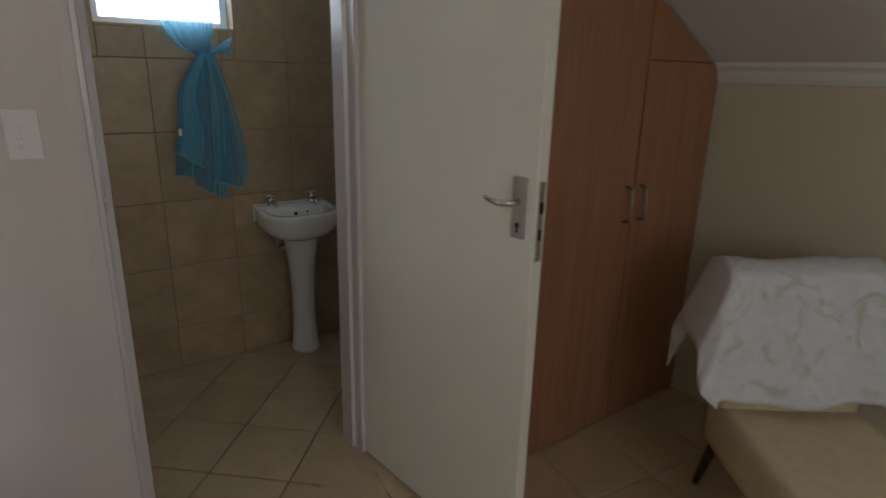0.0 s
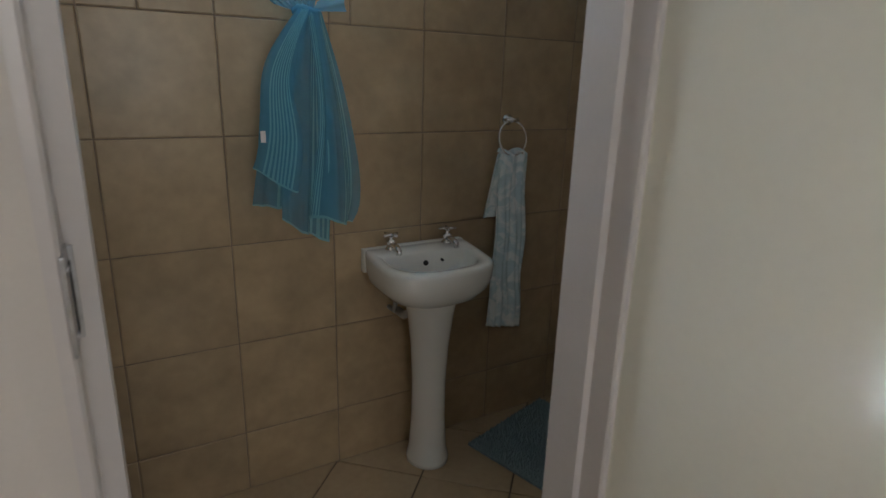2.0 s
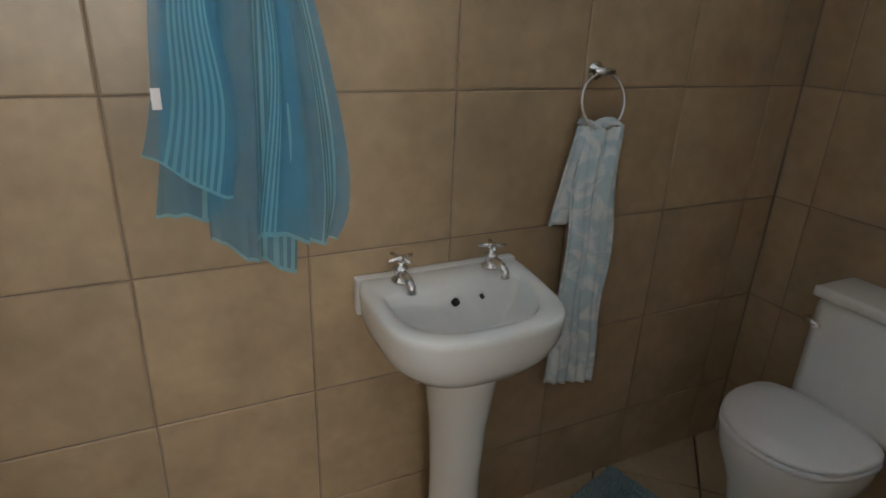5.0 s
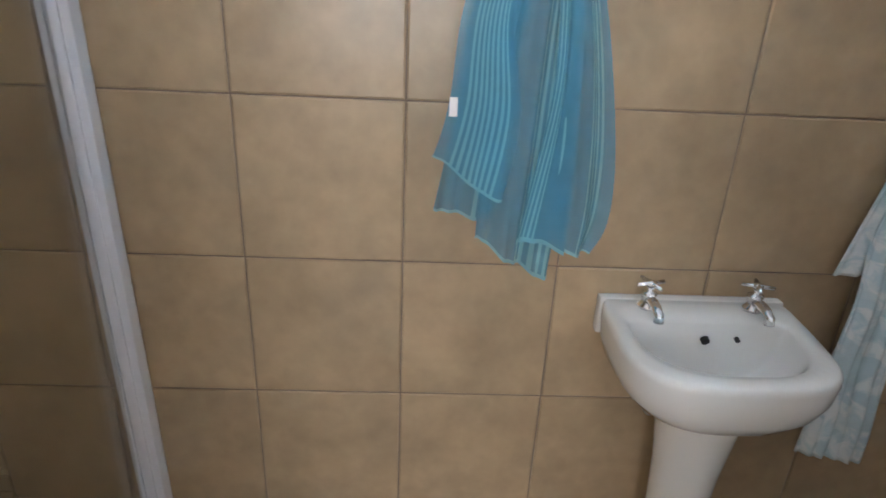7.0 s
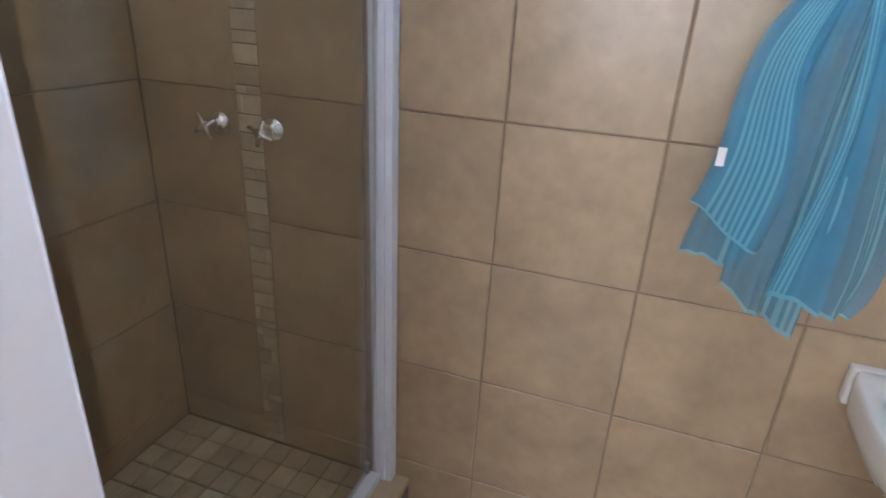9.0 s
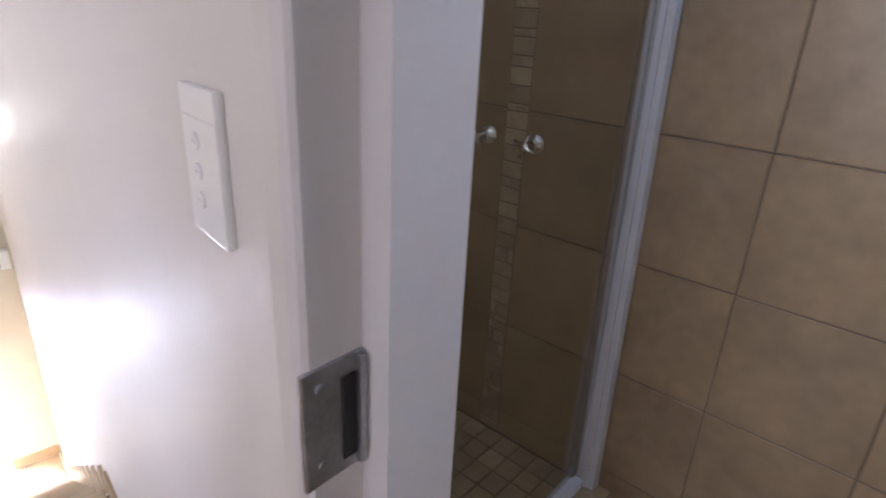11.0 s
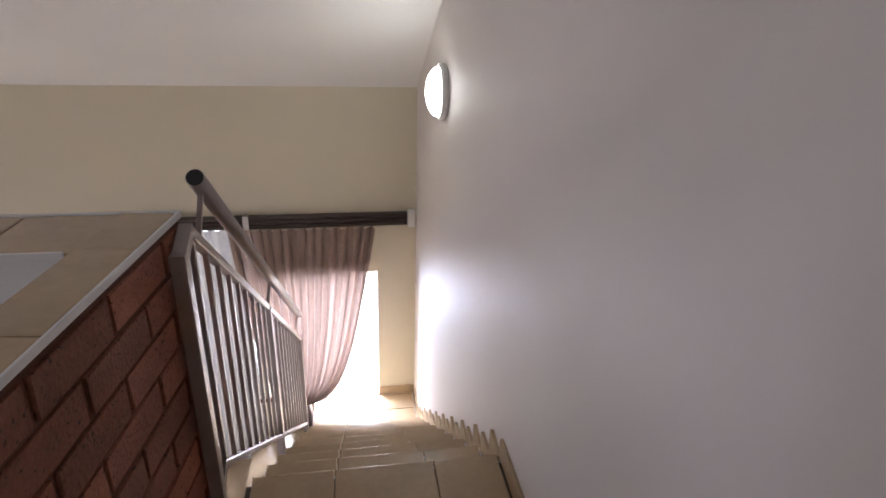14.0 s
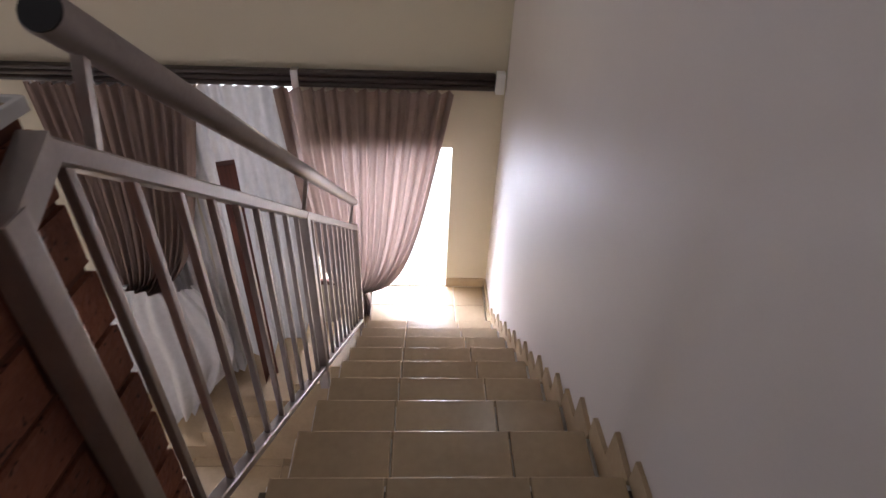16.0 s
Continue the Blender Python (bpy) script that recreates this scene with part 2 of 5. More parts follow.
CHROME = node_mat("chrome", (0.78, 0.78, 0.78), 0.12, 1.0, vary=0.03, scale=20, fine=100, bump=0.0)
BRUSHED = node_mat("brushed_nickel", (0.46, 0.44, 0.40), 0.3, 1.0, vary=0.08, scale=30, fine=200, bump=0.03)
RAIL = node_mat("bronze_grey_painted_steel", (0.41, 0.365, 0.34), 0.32, 0.68, vary=0.12, scale=12, fine=120, bump=0.06)
STEEL = node_mat("worn_steel", (0.50, 0.50, 0.52), 0.4, 1.0, vary=0.2, scale=40, fine=160, bump=0.05)
# plain black: the end cap's own colour, and painted shade inside small holes
DARK = node_mat("black_plastic_and_hole_shade", (0.02, 0.02, 0.02), 0.6, vary=0.1, bump=0.0)
BRICK = node_mat("red_face_brick", (0.275, 0.097, 0.052), 0.72, vary=0.35, scale=9, fine=110, bump=0.7, random_amount=0.28, specks=0.85)
MORTAR = node_mat("red_brown_mortar", (0.15, 0.058, 0.036), 0.95, vary=0.2, scale=15, fine=150, bump=0.5)
CHERRY = wood_mat("cherry_wood_laminate", (0.29, 0.135, 0.07), (0.38, 0.19, 0.105), 0.33)
DARK_WOOD = wood_mat("dark_red_timber", (0.07, 0.02, 0.012), (0.16, 0.05, 0.03), 0.4)
LEG_WOOD = wood_mat("black_brown_leg", (0.02, 0.012, 0.01), (0.05, 0.03, 0.02), 0.4)
ROD = node_mat("dark_brown_fluted_pole", (0.055, 0.04, 0.035), 0.45, vary=0.1, scale=10, fine=80, bump=0.05)
GLASS = glass_mat("clear_glass")
SHOWER_GLASS = glass_mat("shower_glass", (0.90, 0.90, 0.88))
SHEER = cloth_mat("sheer_turquoise_voile", (0.15, 0.47, 0.69), 0.42, 0.4)
SHEER_STRIPE = {n: cloth_mat("striped_turquoise_voile", (0.15, 0.47, 0.69), 0.45, 0.4, ((0.25, 0.63, 0.75), n, 0.25)) for n in (4, 5, 8)}
DRAPE = cloth_mat("taupe_curtain_cloth", (0.335, 0.25, 0.21), 0.0, 0.2)
NET = cloth_mat("white_net_curtain", (0.74, 0.73, 0.72), 0.008, 0.016)
TOWEL = cloth_mat("pale_blue_towel", (0.55, 0.67, 0.70), 0.0, 0.1, weave=500, pattern=((0.78, 0.82, 0.82), 17, 1.2, 0.45, 0.6))
MAT_BLUE = cloth_mat("blue_bath_mat", (0.25, 0.345, 0.37), 0.0, 0.0, weave=160)
THROW = cloth_mat("white_floral_throw", (0.80, 0.80, 0.82), 0.0, 0.1, weave=400, pattern=((0.62, 0.65, 0.57), 7, 2.0, 0.56, 0.68))
UPHOLSTERY = cloth_mat("cream_upholstery", (0.68, 0.57, 0.38), 0.0, 0.0, weave=350)
LAMP_GLOW = bpy.data.materials.new("lit_opal_glass")
LAMP_GLOW.use_nodes = True
LAMP_GLOW.node_tree.nodes["Principled BSDF"].inputs["Emission Color"].default_value = (0.96, 1.0, 0.82, 1)
LAMP_GLOW.node_tree.nodes["Principled BSDF"].inputs["Emission Strength"].default_value = LAMP_E
SKY_GLOW = bpy.data.materials.new("hazy_white_sky")
SKY_GLOW.use_nodes = True
SKY_GLOW.node_tree.nodes["Principled BSDF"].inputs["Emission Color"].default_value = (0.90, 0.96, 1.0, 1)
SKY_GLOW.node_tree.nodes["Principled BSDF"].inputs["Emission Strength"].default_value = 3.5
PAVING = node_mat("pale_paving", (0.55, 0.52, 0.47), 0.8, vary=0.15, scale=2, fine=30, bump=0.1)

# ---- mesh helpers ----


def mesh_object(name, bm, material, smooth=False):
    me = bpy.data.meshes.new(name)
    bmesh.ops.recalc_face_normals(bm, faces=bm.faces)
    bm.to_mesh(me)
    bm.free()
    if material:
        me.materials.append(material)
    if smooth:
        for p in me.polygons:
            p.use_smooth = True
    return new(name, me)


def part(name, bm, material, parent=None, label="", smooth=False):
    ob = mesh_object(name, bm, material, smooth)
    if parent:
        ob.parent = parent
    if label:
        ob["label"] = label
    return ob


def structure(name, bm, material, label, category):
    return tagged(mesh_object(name, bm, material), label, category, kind="structure")


def empty(name, m=None, label="", category="", group="", kind=""):
    ob = new(name)
    ob.empty_display_size = 0.05
    if m is not None:
        ob.matrix_world = m
    return tagged(ob, label, category, group, kind)


def box(bm, x0, x1, y0, y1, z0, z1, bevel=0.0, m=None):
    vs = [bm.verts.new((x, y, z)) for z in (z0, z1) for y in (y0, y1) for x in (x0, x1)]
    fs = [bm.faces.new([vs[i] for i in q]) for q in ((0, 2, 3, 1), (4, 5, 7, 6), (0, 1, 5, 4), (2, 6, 7, 3), (0, 4, 6, 2), (1, 3, 7, 5))]
    if bevel:
        es = list({e for f in fs for e in f.edges})
        got = bmesh.ops.bevel(bm, geom=es, offset=bevel, segments=2, affect="EDGES", profile=0.7)
        vs = list({v for f in got["faces"] for v in f.verts} | {v for v in vs if v.is_valid})
    if m is not None:
        bmesh.ops.transform(bm, matrix=m, verts=[v for v in vs if v.is_valid])
    return bm


def boxes(*rows, bevel=0.0):
    bm = bmesh.new()
    for r in rows:
        box(bm, *r, bevel=bevel)
    return bm


def prism(bm, outline, axis, a, b):
    """Extrudes an outline of 2D points along an axis from a to b."""
    def at(p, w):
        return {"x": (w, p[0], p[1]), "y": (p[0], w, p[1]), "z": (p[0], p[1], w)}[axis]
    va = [bm.verts.new(at(p, a)) for p in outline]
    vb = [bm.verts.new(at(p, b)) for p in outline]
    n = len(outline)
    bm.faces.new(va)
    bm.faces.new(vb[::-1])
    for i in range(n):
        bm.faces.new((va[i], vb[i], vb[(i + 1) % n], va[(i + 1) % n]))
    return bm


def loft(bm, rings, cap_start=True, cap_end=True):
    rows = [[bm.verts.new(p) for p in ring] for ring in rings]
    n = len(rows[0])
    for a, b in zip(rows, rows[1:]):
        for i in range(n):
            bm.faces.new((a[i], a[(i + 1) % n], b[(i + 1) % n], b[i]))
    if cap_start:
        bm.faces.new(rows[0][::-1])
    if cap_end:
        bm.faces.new(rows[-1])
    return bm


def tube(bm, points, radius, sides=12, caps=True):
    pts = [Vector(p) for p in points]
    rings = []
    side = None
    for i, p in enumerate(pts):
        d = (pts[min(i + 1, len(pts) - 1)] - pts[max(i - 1, 0)]).normalized()
        if side is None:
            side = d.orthogonal().normalized()
        side = (side - d * side.dot(d)).normalized()
        other = d.cross(side)
        r = radius[i] if isinstance(radius, (list, tuple)) else radius
        rings.append([p + r * (math.cos(a) * side + math.sin(a) * other) for a in (2 * math.pi * k / sides for k in range(sides))])
    return loft(bm, rings, caps, caps)


def turned(bm, profile, sides=24, m=None):
    """A surface of revolution about z from (radius, height) pairs."""
    rings = [[Vector((r * math.cos(a), r * math.sin(a), z)) for a in (2 * math.pi * k / sides for k in range(sides))] for r, z in profile]
    if m is not None:
        rings = [[m @ p for p in ring] for ring in rings]
    return loft(bm, rings)


def cloth(name, f, nu, nv, material, parent=None, label="", thick=0.0):
    """A cloth from f(s, t) -> point, s across 0..1, t up 0..1, with UVs."""
    bm = bmesh.new()
    uvl = bm.loops.layers.uv.new("UVMap")
    grid = [[bm.verts.new(f(i / nu, j / nv)) for i in range(nu + 1)] for j in range(nv + 1)]
    for j in range(nv):
        for i in range(nu):
            face = bm.faces.new((grid[j][i], grid[j][i + 1], grid[j + 1][i + 1], grid[j + 1][i]))
            for lp, (a, c) in zip(face.loops, ((i, j), (i + 1, j), (i + 1, j + 1), (i, j + 1))):
                lp[uvl].uv = (a / nu, c / nv)
    me = bpy.data.meshes.new(name)
    bm.to_mesh(me)
    bm.free()
    me.materials.append(material)
    for p in me.polygons:
        p.use_smooth = True
    ob = new(name, me)
    if thick:
        mod = ob.modifiers.new("thickness", "SOLIDIFY")
        mod.thickness = thick
    if parent:
        ob.parent = parent
    if label:
        ob["label"] = label
    return ob


def tile_mesh(name, w, h, d, material, bevel=0.003):
    """A tile lying in its own x-z plane, front towards -y, centred on x and z."""
    bm = bmesh.new()
    b = bevel
    back = [(-w / 2, d, -h / 2), (w / 2, d, -h / 2), (w / 2, d, h / 2), (-w / 2, d, h / 2)]
    rim = [(x, b * 0.7, z) for x, y, z in back]
    front = [(x - math.copysign(b, x), 0, z - math.copysign(b, z)) for x, y, z in back]
    rows = [[bm.verts.new(p) for p in r] for r in (back, rim, front)]
    for a, c in zip(rows, rows[1:]):
        for i in range(4):
            bm.faces.new((a[i], a[(i + 1) % 4], c[(i + 1) % 4], c[i]))
    bm.faces.new(rows[2])
    bmesh.ops.recalc_face_normals(bm, faces=bm.faces)
    me = bpy.data.meshes.new(name)
    bm.to_mesh(me)
    bm.free()
    me.materials.append(material)
    return me


TILE_CACHE = {}


def lay(name, parent, m, u0, u1, w0, w1, material, depth=0.008):
    """One tile filling u0..u1 by w0..w1 of the plane whose pose is m (its x and z), front on its -y side."""
    key = (name, round(u1 - u0, 3), round(w1 - w0, 3), material.name, depth)
    if key not in TILE_CACHE:
        TILE_CACHE[key] = tile_mesh(name, u1 - u0, w1 - w0, depth, material)
    ob = new(name, TILE_CACHE[key])
    ob.parent = parent
    ob.matrix_world = m @ Matrix.Translation(((u0 + u1) / 2, 0, (w0 + w1) / 2))
    return ob


def cut(lines, lo, hi, gap, least=0.02):
    """Spans between joint lines inside lo..hi, each shrunk by the joint."""
    edges = [lo] + [v for v in lines if lo + least < v < hi - least] + [hi]
    return [(a + gap / 2, b - gap / 2) for a, b in zip(edges, edges[1:])]


# ---- plan ----
LOW, GROUND = -1.629, -2.88
GOING, RISE, NOSE0, STEPS = 0.2435, 0.181, -0.405, 9
END_X, KNEE_U, BACK_Y = -2.91, 1.03, -4.2
BATH = pose(1.242, 1.226, 0, 0, 0, 8)
FR = pose(1.015, 0.0, 0, 0, 0, 8)
WARD = pose(2.488, -0.235, 0, 0, 0, 8)
TILE_U, TILE_Z0, TILE_DZ = 0.338, 0.228, 0.3415
DOOR_L, DOOR_R, DOOR_H = 0.026, 0.848, 2.04


def ceil_z(x):
    return 0.855 + 0.56 * (x - END_X)


def east_z(u):
    return 1.603 + 0.55 * (KNEE_U - u)


# ---- structure: stair and bedroom ----
bm = bmesh.new()
prism(bm, [(END_X - 0.2, GROUND - 0.1), (1.0, GROUND - 0.1), (1.0, ceil_z(1.0) + 0.1), (END_X - 0.2, ceil_z(END_X) + 0.05)], "y", 0, 0.13)
structure("wall_north", bm, PAINT, "smooth cream painted wall along the stair", "wall")
bm = bmesh.new()
box(bm, -0.025, DOOR_L - 0.003, 0.0, 0.128, -0.1, 3.2, m=FR)
box(bm, DOOR_L - 0.003, DOOR_R + 0.003, 0.0, 0.128, DOOR_H + 0.003, 3.2, m=FR)
box(bm, DOOR_R + 0.003, 3.0, 0.0, 0.128, -0.1, 3.2, m=FR)
structure("wall_doorway", bm, PAINT, "cream painted wall with the bathroom doorway", "wall")

WIN = (-1.19, -0.29, LOW + 0.004, -0.5)
structure("wall_west", boxes(
    (END_X - 0.2, END_X, WIN[1], 0, GROUND, 1.0),
    (END_X - 0.2, END_X, -1.22, WIN[0], GROUND, 1.0),
    (END_X - 0.2, END_X, -2.95, -1.80, GROUND, 1.0),
    (END_X - 0.2, END_X, -1.80, -1.22, GROUND, -2.3),
    (END_X - 0.2, END_X, -1.80, -1.22, -0.125, 1.0),
    # opening out of view, added to let the fill lamp into the lower room
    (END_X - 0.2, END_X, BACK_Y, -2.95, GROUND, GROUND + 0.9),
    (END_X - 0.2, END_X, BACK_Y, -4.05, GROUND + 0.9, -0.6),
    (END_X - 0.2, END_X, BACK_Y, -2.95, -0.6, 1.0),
    (END_X - 0.2, END_X, WIN[0], WIN[1], WIN[3], 1.0),
    (END_X - 0.2, END_X, WIN[0], WIN[1], GROUND, WIN[2])), CREAM, "cream end wall with a bright glazed opening", "wall")
structure("wall_south", boxes(
    (END_X - 0.2, 0.9, BACK_Y - 0.2, BACK_Y, GROUND, 3.4),
    (2.5, 4.2, BACK_Y - 0.2, BACK_Y, GROUND, 3.4),
    (0.9, 2.5, BACK_Y - 0.2, BACK_Y, GROUND, 1.14),
    (0.9, 2.5, BACK_Y - 0.2, BACK_Y, 2.22, 3.4)), CREAM, "cream painted back wall with an assumed window opening", "wall")
bm = box(bmesh.new(), KNEE_U, KNEE_U + 0.15, -4.4, 0.3, -0.1, east_z(KNEE_U) + 0.03, m=WARD)
structure("wall_east", bm, CREAM, "low cream knee wall under the sloping ceiling", "wall")
bm = bmesh.new()
prism(bm, [(END_X - 0.2, ceil_z(END_X - 0.2)), (1.7, ceil_z(1.7)), (1.7, ceil_z(1.7) + 0.1), (END_X - 0.2, ceil_z(END_X - 0.2) + 0.1)], "y", BACK_Y, -0.001)
structure("ceiling", bm, CEIL, "white ceiling sloping down over the stair", "ceiling")
bm = bmesh.new()
prism(bm, [(-2.4, east_z(-2.4)), (KNEE_U + 0.15, east_z(KNEE_U + 0.15)), (KNEE_U + 0.15, east_z(KNEE_U + 0.15) + 0.1), (-2.4, east_z(-2.4) + 0.1)], "y", -4.4, 0.45)
bmesh.ops.transform(bm, matrix=WARD, verts=bm.verts)
structure("ceiling_east", bm, CEIL, "white ceiling sloping down to the knee wall", "ceiling")
bm = bmesh.new()
zc = east_z(KNEE_U)
prism(bm, [(KNEE_U, zc), (KNEE_U - 0.055, zc + 0.03), (KNEE_U - 0.05, zc + 0.012), (KNEE_U - 0.03, zc - 0.006), (KNEE_U - 0.022, zc - 0.035), (KNEE_U - 0.01, zc - 0.055), (KNEE_U, zc - 0.06)], "y", -4.0, -0.002)
bmesh.ops.transform(bm, matrix=WARD, verts=bm.verts)
structure("trim_cornice", bm, CEIL, "white moulded cornice under the sloping ceiling", "cornice")

# bedroom floor, landing and the ground floor below
floor_up = structure("floor", boxes((NOSE0 + 0.02, 3.9, -0.83, 0.3, -0.12, -0.0095), (-0.2, 3.9, BACK_Y, -0.83, -0.12, -0.0095)), FLOOR_GROUT, "beige ceramic floor tiles with dark joints", "floor")
floor_low = structure("floor_lower", boxes((END_X, 3.9, BACK_Y, 0, GROUND - 0.1, GROUND - 0.008)), FLOOR_GROUT, "beige tiled ground floor at the foot of the stair", "floor")
structure("wall_stair_core", boxes((-0.195, 3.9, BACK_Y, -0.83, GROUND, -0.12), (-0.15, 0.0, -0.83, 0, GROUND, -0.3)), PAINT, "cream wall carrying the upper floor", "wall")
for place, r in (("stair", (-4.3, -4.28, -3.2, 1.6, -2.9, 1.2)), ("bath", (0.2, 2.2, 2.35, 2.37, 1.2, 3.4))):
    structure("backdrop_" + place, boxes(r), SKY_GLOW, "hazy white daylight outside the window", "sky")
structure("backdrop", boxes((-400, END_X - 0.25, -400, 400, GROUND - 0.15, GROUND - 0.05)), PAVING, "sunlit pale paving outside the glazed door", "ground")

# ---- bathroom shell ----
bm = bmesh.new()
WU = (-0.195, 0.41, 1.735, 2.26)
UL, UR, BH = -1.35, 1.825, 2.55
for r in ((UL - 0.15, WU[0], 0.0035, 0.2, -0.1, BH), (WU[1], UR + 0.15, 0.0035, 0.2, -0.1, BH), (WU[0], WU[1], 0.0035, 0.2, -0.1, WU[2]), (WU[0], WU[1], 0.0035, 0.2, WU[3], BH)):
    box(bm, *r, m=BATH)
wall_bath = structure("wall_bath_far", bm, GROUT, "sand coloured glazed tiles over the whole bathroom wall", "wall")
bm = box(bmesh.new(), UL - 0.15, UL - 0.0035, -0.89, 0.003, -0.1, BH, m=BATH)
wall_shower = structure("wall_shower_side", bm, GROUT, "sand coloured tiles on the shower side wall", "wall")
bm = box(bmesh.new(), UR + 0.0035, UR + 0.15, -1.1, 0.003, -0.1, BH, m=BATH)
wall_toilet = structure("wall_toilet_side", bm, GROUT, "sand coloured tiles behind the toilet", "wall")
bm = bmesh.new()
prism(bm, [(UL - 0.1, 2.5), (0.20, 2.5), (UR + 0.1, 1.475), (UR + 0.1, 1.575), (0.20, 2.6), (UL - 0.1, 2.6)], "y", -1.12, 0.15)
bmesh.ops.transform(bm, matrix=BATH, verts=bm.verts)
structure("ceiling_bath", bm, CEIL, "white bathroom ceiling sloping down over the toilet", "ceiling")
floor_bath = structure("floor_bath", boxes((-0.4, 3.3, 0.3, 1.75, -0.12, -0.0095)), FLOOR_GROUT, "beige floor tiles laid diagonally with dark joints", "floor")

# ---- door frame, door and switch ----
frame_ob = empty("door_frame", FR, "mauve-grey painted pressed steel door frame", "door frame", kind="structure")


def own(name, bm, material, parent, label="", smooth=False):
    """A part made in its parent's own space."""
    ob = mesh_object(name, bm, material, smooth)
    ob.parent = parent
    if label:
        ob["label"] = label
    return ob




def frame_profile(stop, depth):
    """Section of the pressed frame: (towards the opening, depth) pairs with a door stop of the given size."""
    return [(-0.013, -0.012), (0.0, -0.012), (0.004, -0.008), (0.004, 0.043), (stop, 0.047), (stop, depth - 0.006), (stop - 0.006, depth), (-0.013, depth), (-0.013, depth - 0.004), (-0.001, depth - 0.004), (-0.001, -0.002), (-0.013, -0.002)]


for side in (1, -1):
    bm = bmesh.new()
    edge = DOOR_L if side > 0 else DOOR_R
    prism(bm, [(edge + side * a, w) for a, w in frame_profile(0.030 if side > 0 else 0.018, 0.142)], "z", 0.0, DOOR_H + 0.04)
    own("jamb", bm, FRAME_PAINT, frame_ob)
bm = bmesh.new()
prism(bm, [(w, DOOR_H - a) for a, w in frame_profile(0.018, 0.141)], "x", DOOR_L + 0.001, DOOR_R - 0.001)
own("head", bm, FRAME_PAINT, frame_ob)
strike = own("strike_plate", boxes((DOOR_L + 0.002, DOOR_L + 0.007, -0.018, 0.043, 1.15, 1.26), bevel=0.002), STEEL, frame_ob, "worn steel strike plate")
# raised black block paints the shade inside the latch slot
own("latch_hole", boxes((DOOR_L + 0.0065, DOOR_L + 0.0085, 0.019, 0.033, 1.163, 1.243)), DARK, strike)
own("catch_lip", boxes((DOOR_L + 0.0065, DOOR_L + 0.012, 0.034, 0.04, 1.152, 1.258), bevel=0.001), STEEL, strike)
for z in (1.17, 1.243):
    bm = bmesh.new()
    tube(bm, [(DOOR_L + 0.006, -0.002, z), (DOOR_L + 0.009, -0.002, z)], 0.004, 10)
    own("screw", bm, STEEL, strike)

LEAF = pose(1.866, 0.112, 0, 0, 0, -77.0)
door = empty("door_1", LEAF, "cream gloss flush bathroom door standing wide open", "door", kind="structure")


def at_leaf(ob):
    ob.parent = door
    return ob


DW = 0.845
at_leaf(mesh_object("leaf", boxes((0.003, DW, 0.0, 0.04, 0.008, DOOR_H - 0.01), bevel=0.002), DOOR_PAINT))
HZ = 1.213
at_leaf(mesh_object("lock_edge_plate", boxes((DW - 0.001, DW + 0.0015, 0.009, 0.031, HZ - 0.14, HZ + 0.08)), BRUSHED))
at_leaf(mesh_object("latch", boxes((DW + 0.0005, DW + 0.006, 0.014, 0.026, HZ - 0.005, HZ + 0.025), (DW + 0.0005, DW + 0.003, 0.014, 0.026, HZ - 0.08, HZ - 0.05), bevel=0.001), DARK))
for sgn, y in ((-1, 0.0), (1, 0.04)):
    hp = at_leaf(mesh_object("handle_plate", boxes((DW - 0.078, DW - 0.033, min(y, y + sgn * 0.009), max(y, y + sgn * 0.009), HZ - 0.082, HZ + 0.088), bevel=0.004), BRUSHED))
    hp["label"] = "brushed nickel lever handle plate"
    bm = bmesh.new()
    tube(bm, [(DW - 0.055, y + sgn * 0.006, HZ + 0.02), (DW - 0.055, y + sgn * 0.045, HZ + 0.02), (DW - 0.063, y + sgn * 0.052, HZ + 0.02), (DW - 0.093, y + sgn * 0.054, HZ + 0.018), (DW - 0.128, y + sgn * 0.05, HZ + 0.021), (DW - 0.145, y + sgn * 0.047, HZ + 0.024)], [0.009, 0.009, 0.0095, 0.009, 0.008, 0.006])
    lever = mesh_object("lever", bm, CHROME, True)
    lever.parent = hp
    # black disc and bar stand in for the shade inside the keyhole
    bm = bmesh.new()
    tube(bm, [(DW - 0.055, y + sgn * 0.009, HZ - 0.045), (DW - 0.055, y + sgn * 0.0105, HZ - 0.045)], 0.008, 14)
    box(bm, DW - 0.058, DW - 0.052, min(y + sgn * 0.009, y + sgn * 0.0105), max(y + sgn * 0.009, y + sgn * 0.0105), HZ - 0.066, HZ - 0.046)
    kh = mesh_object("keyhole", bm, DARK)
    kh.parent = hp
for z in (0.25, 1.05, 1.8):
    bm = bmesh.new()
    tube(bm, [(0.0, 0.003, z), (0.0, 0.003, z + 0.1)], 0.005, 10)
    at_leaf(mesh_object("hinge", bm, BRUSHED))


def light_switch(x, z):
    ob = empty("light_switch", pose(x, 0, z), "white three-lever light switch plate on the wall", "light switch")
    part("plate", boxes((-0.04, 0.04, -0.009, 0.0, -0.066, 0.066), bevel=0.004), PLASTIC, ob)
    part("groove", boxes((-0.034, 0.034, -0.0094, -0.0088, 0.0395, 0.0405)), WHITE_TRIM, ob)
    for k in (0.02, -0.006, -0.032):
        part("rocker", turned(bmesh.new(), [(0.0, 0.0), (0.0075, 0.0), (0.0075, 0.001), (0.006, 0.002), (0.0, 0.0024)], 18, pose(-0.008, -0.0088, k, 90, 0, 0)), PLASTIC, ob, smooth=True)
        part("mark", boxes((-0.012, -0.004, -0.0116, -0.0110, k - 0.0005, k + 0.0005)), WHITE_TRIM, ob)
    return ob


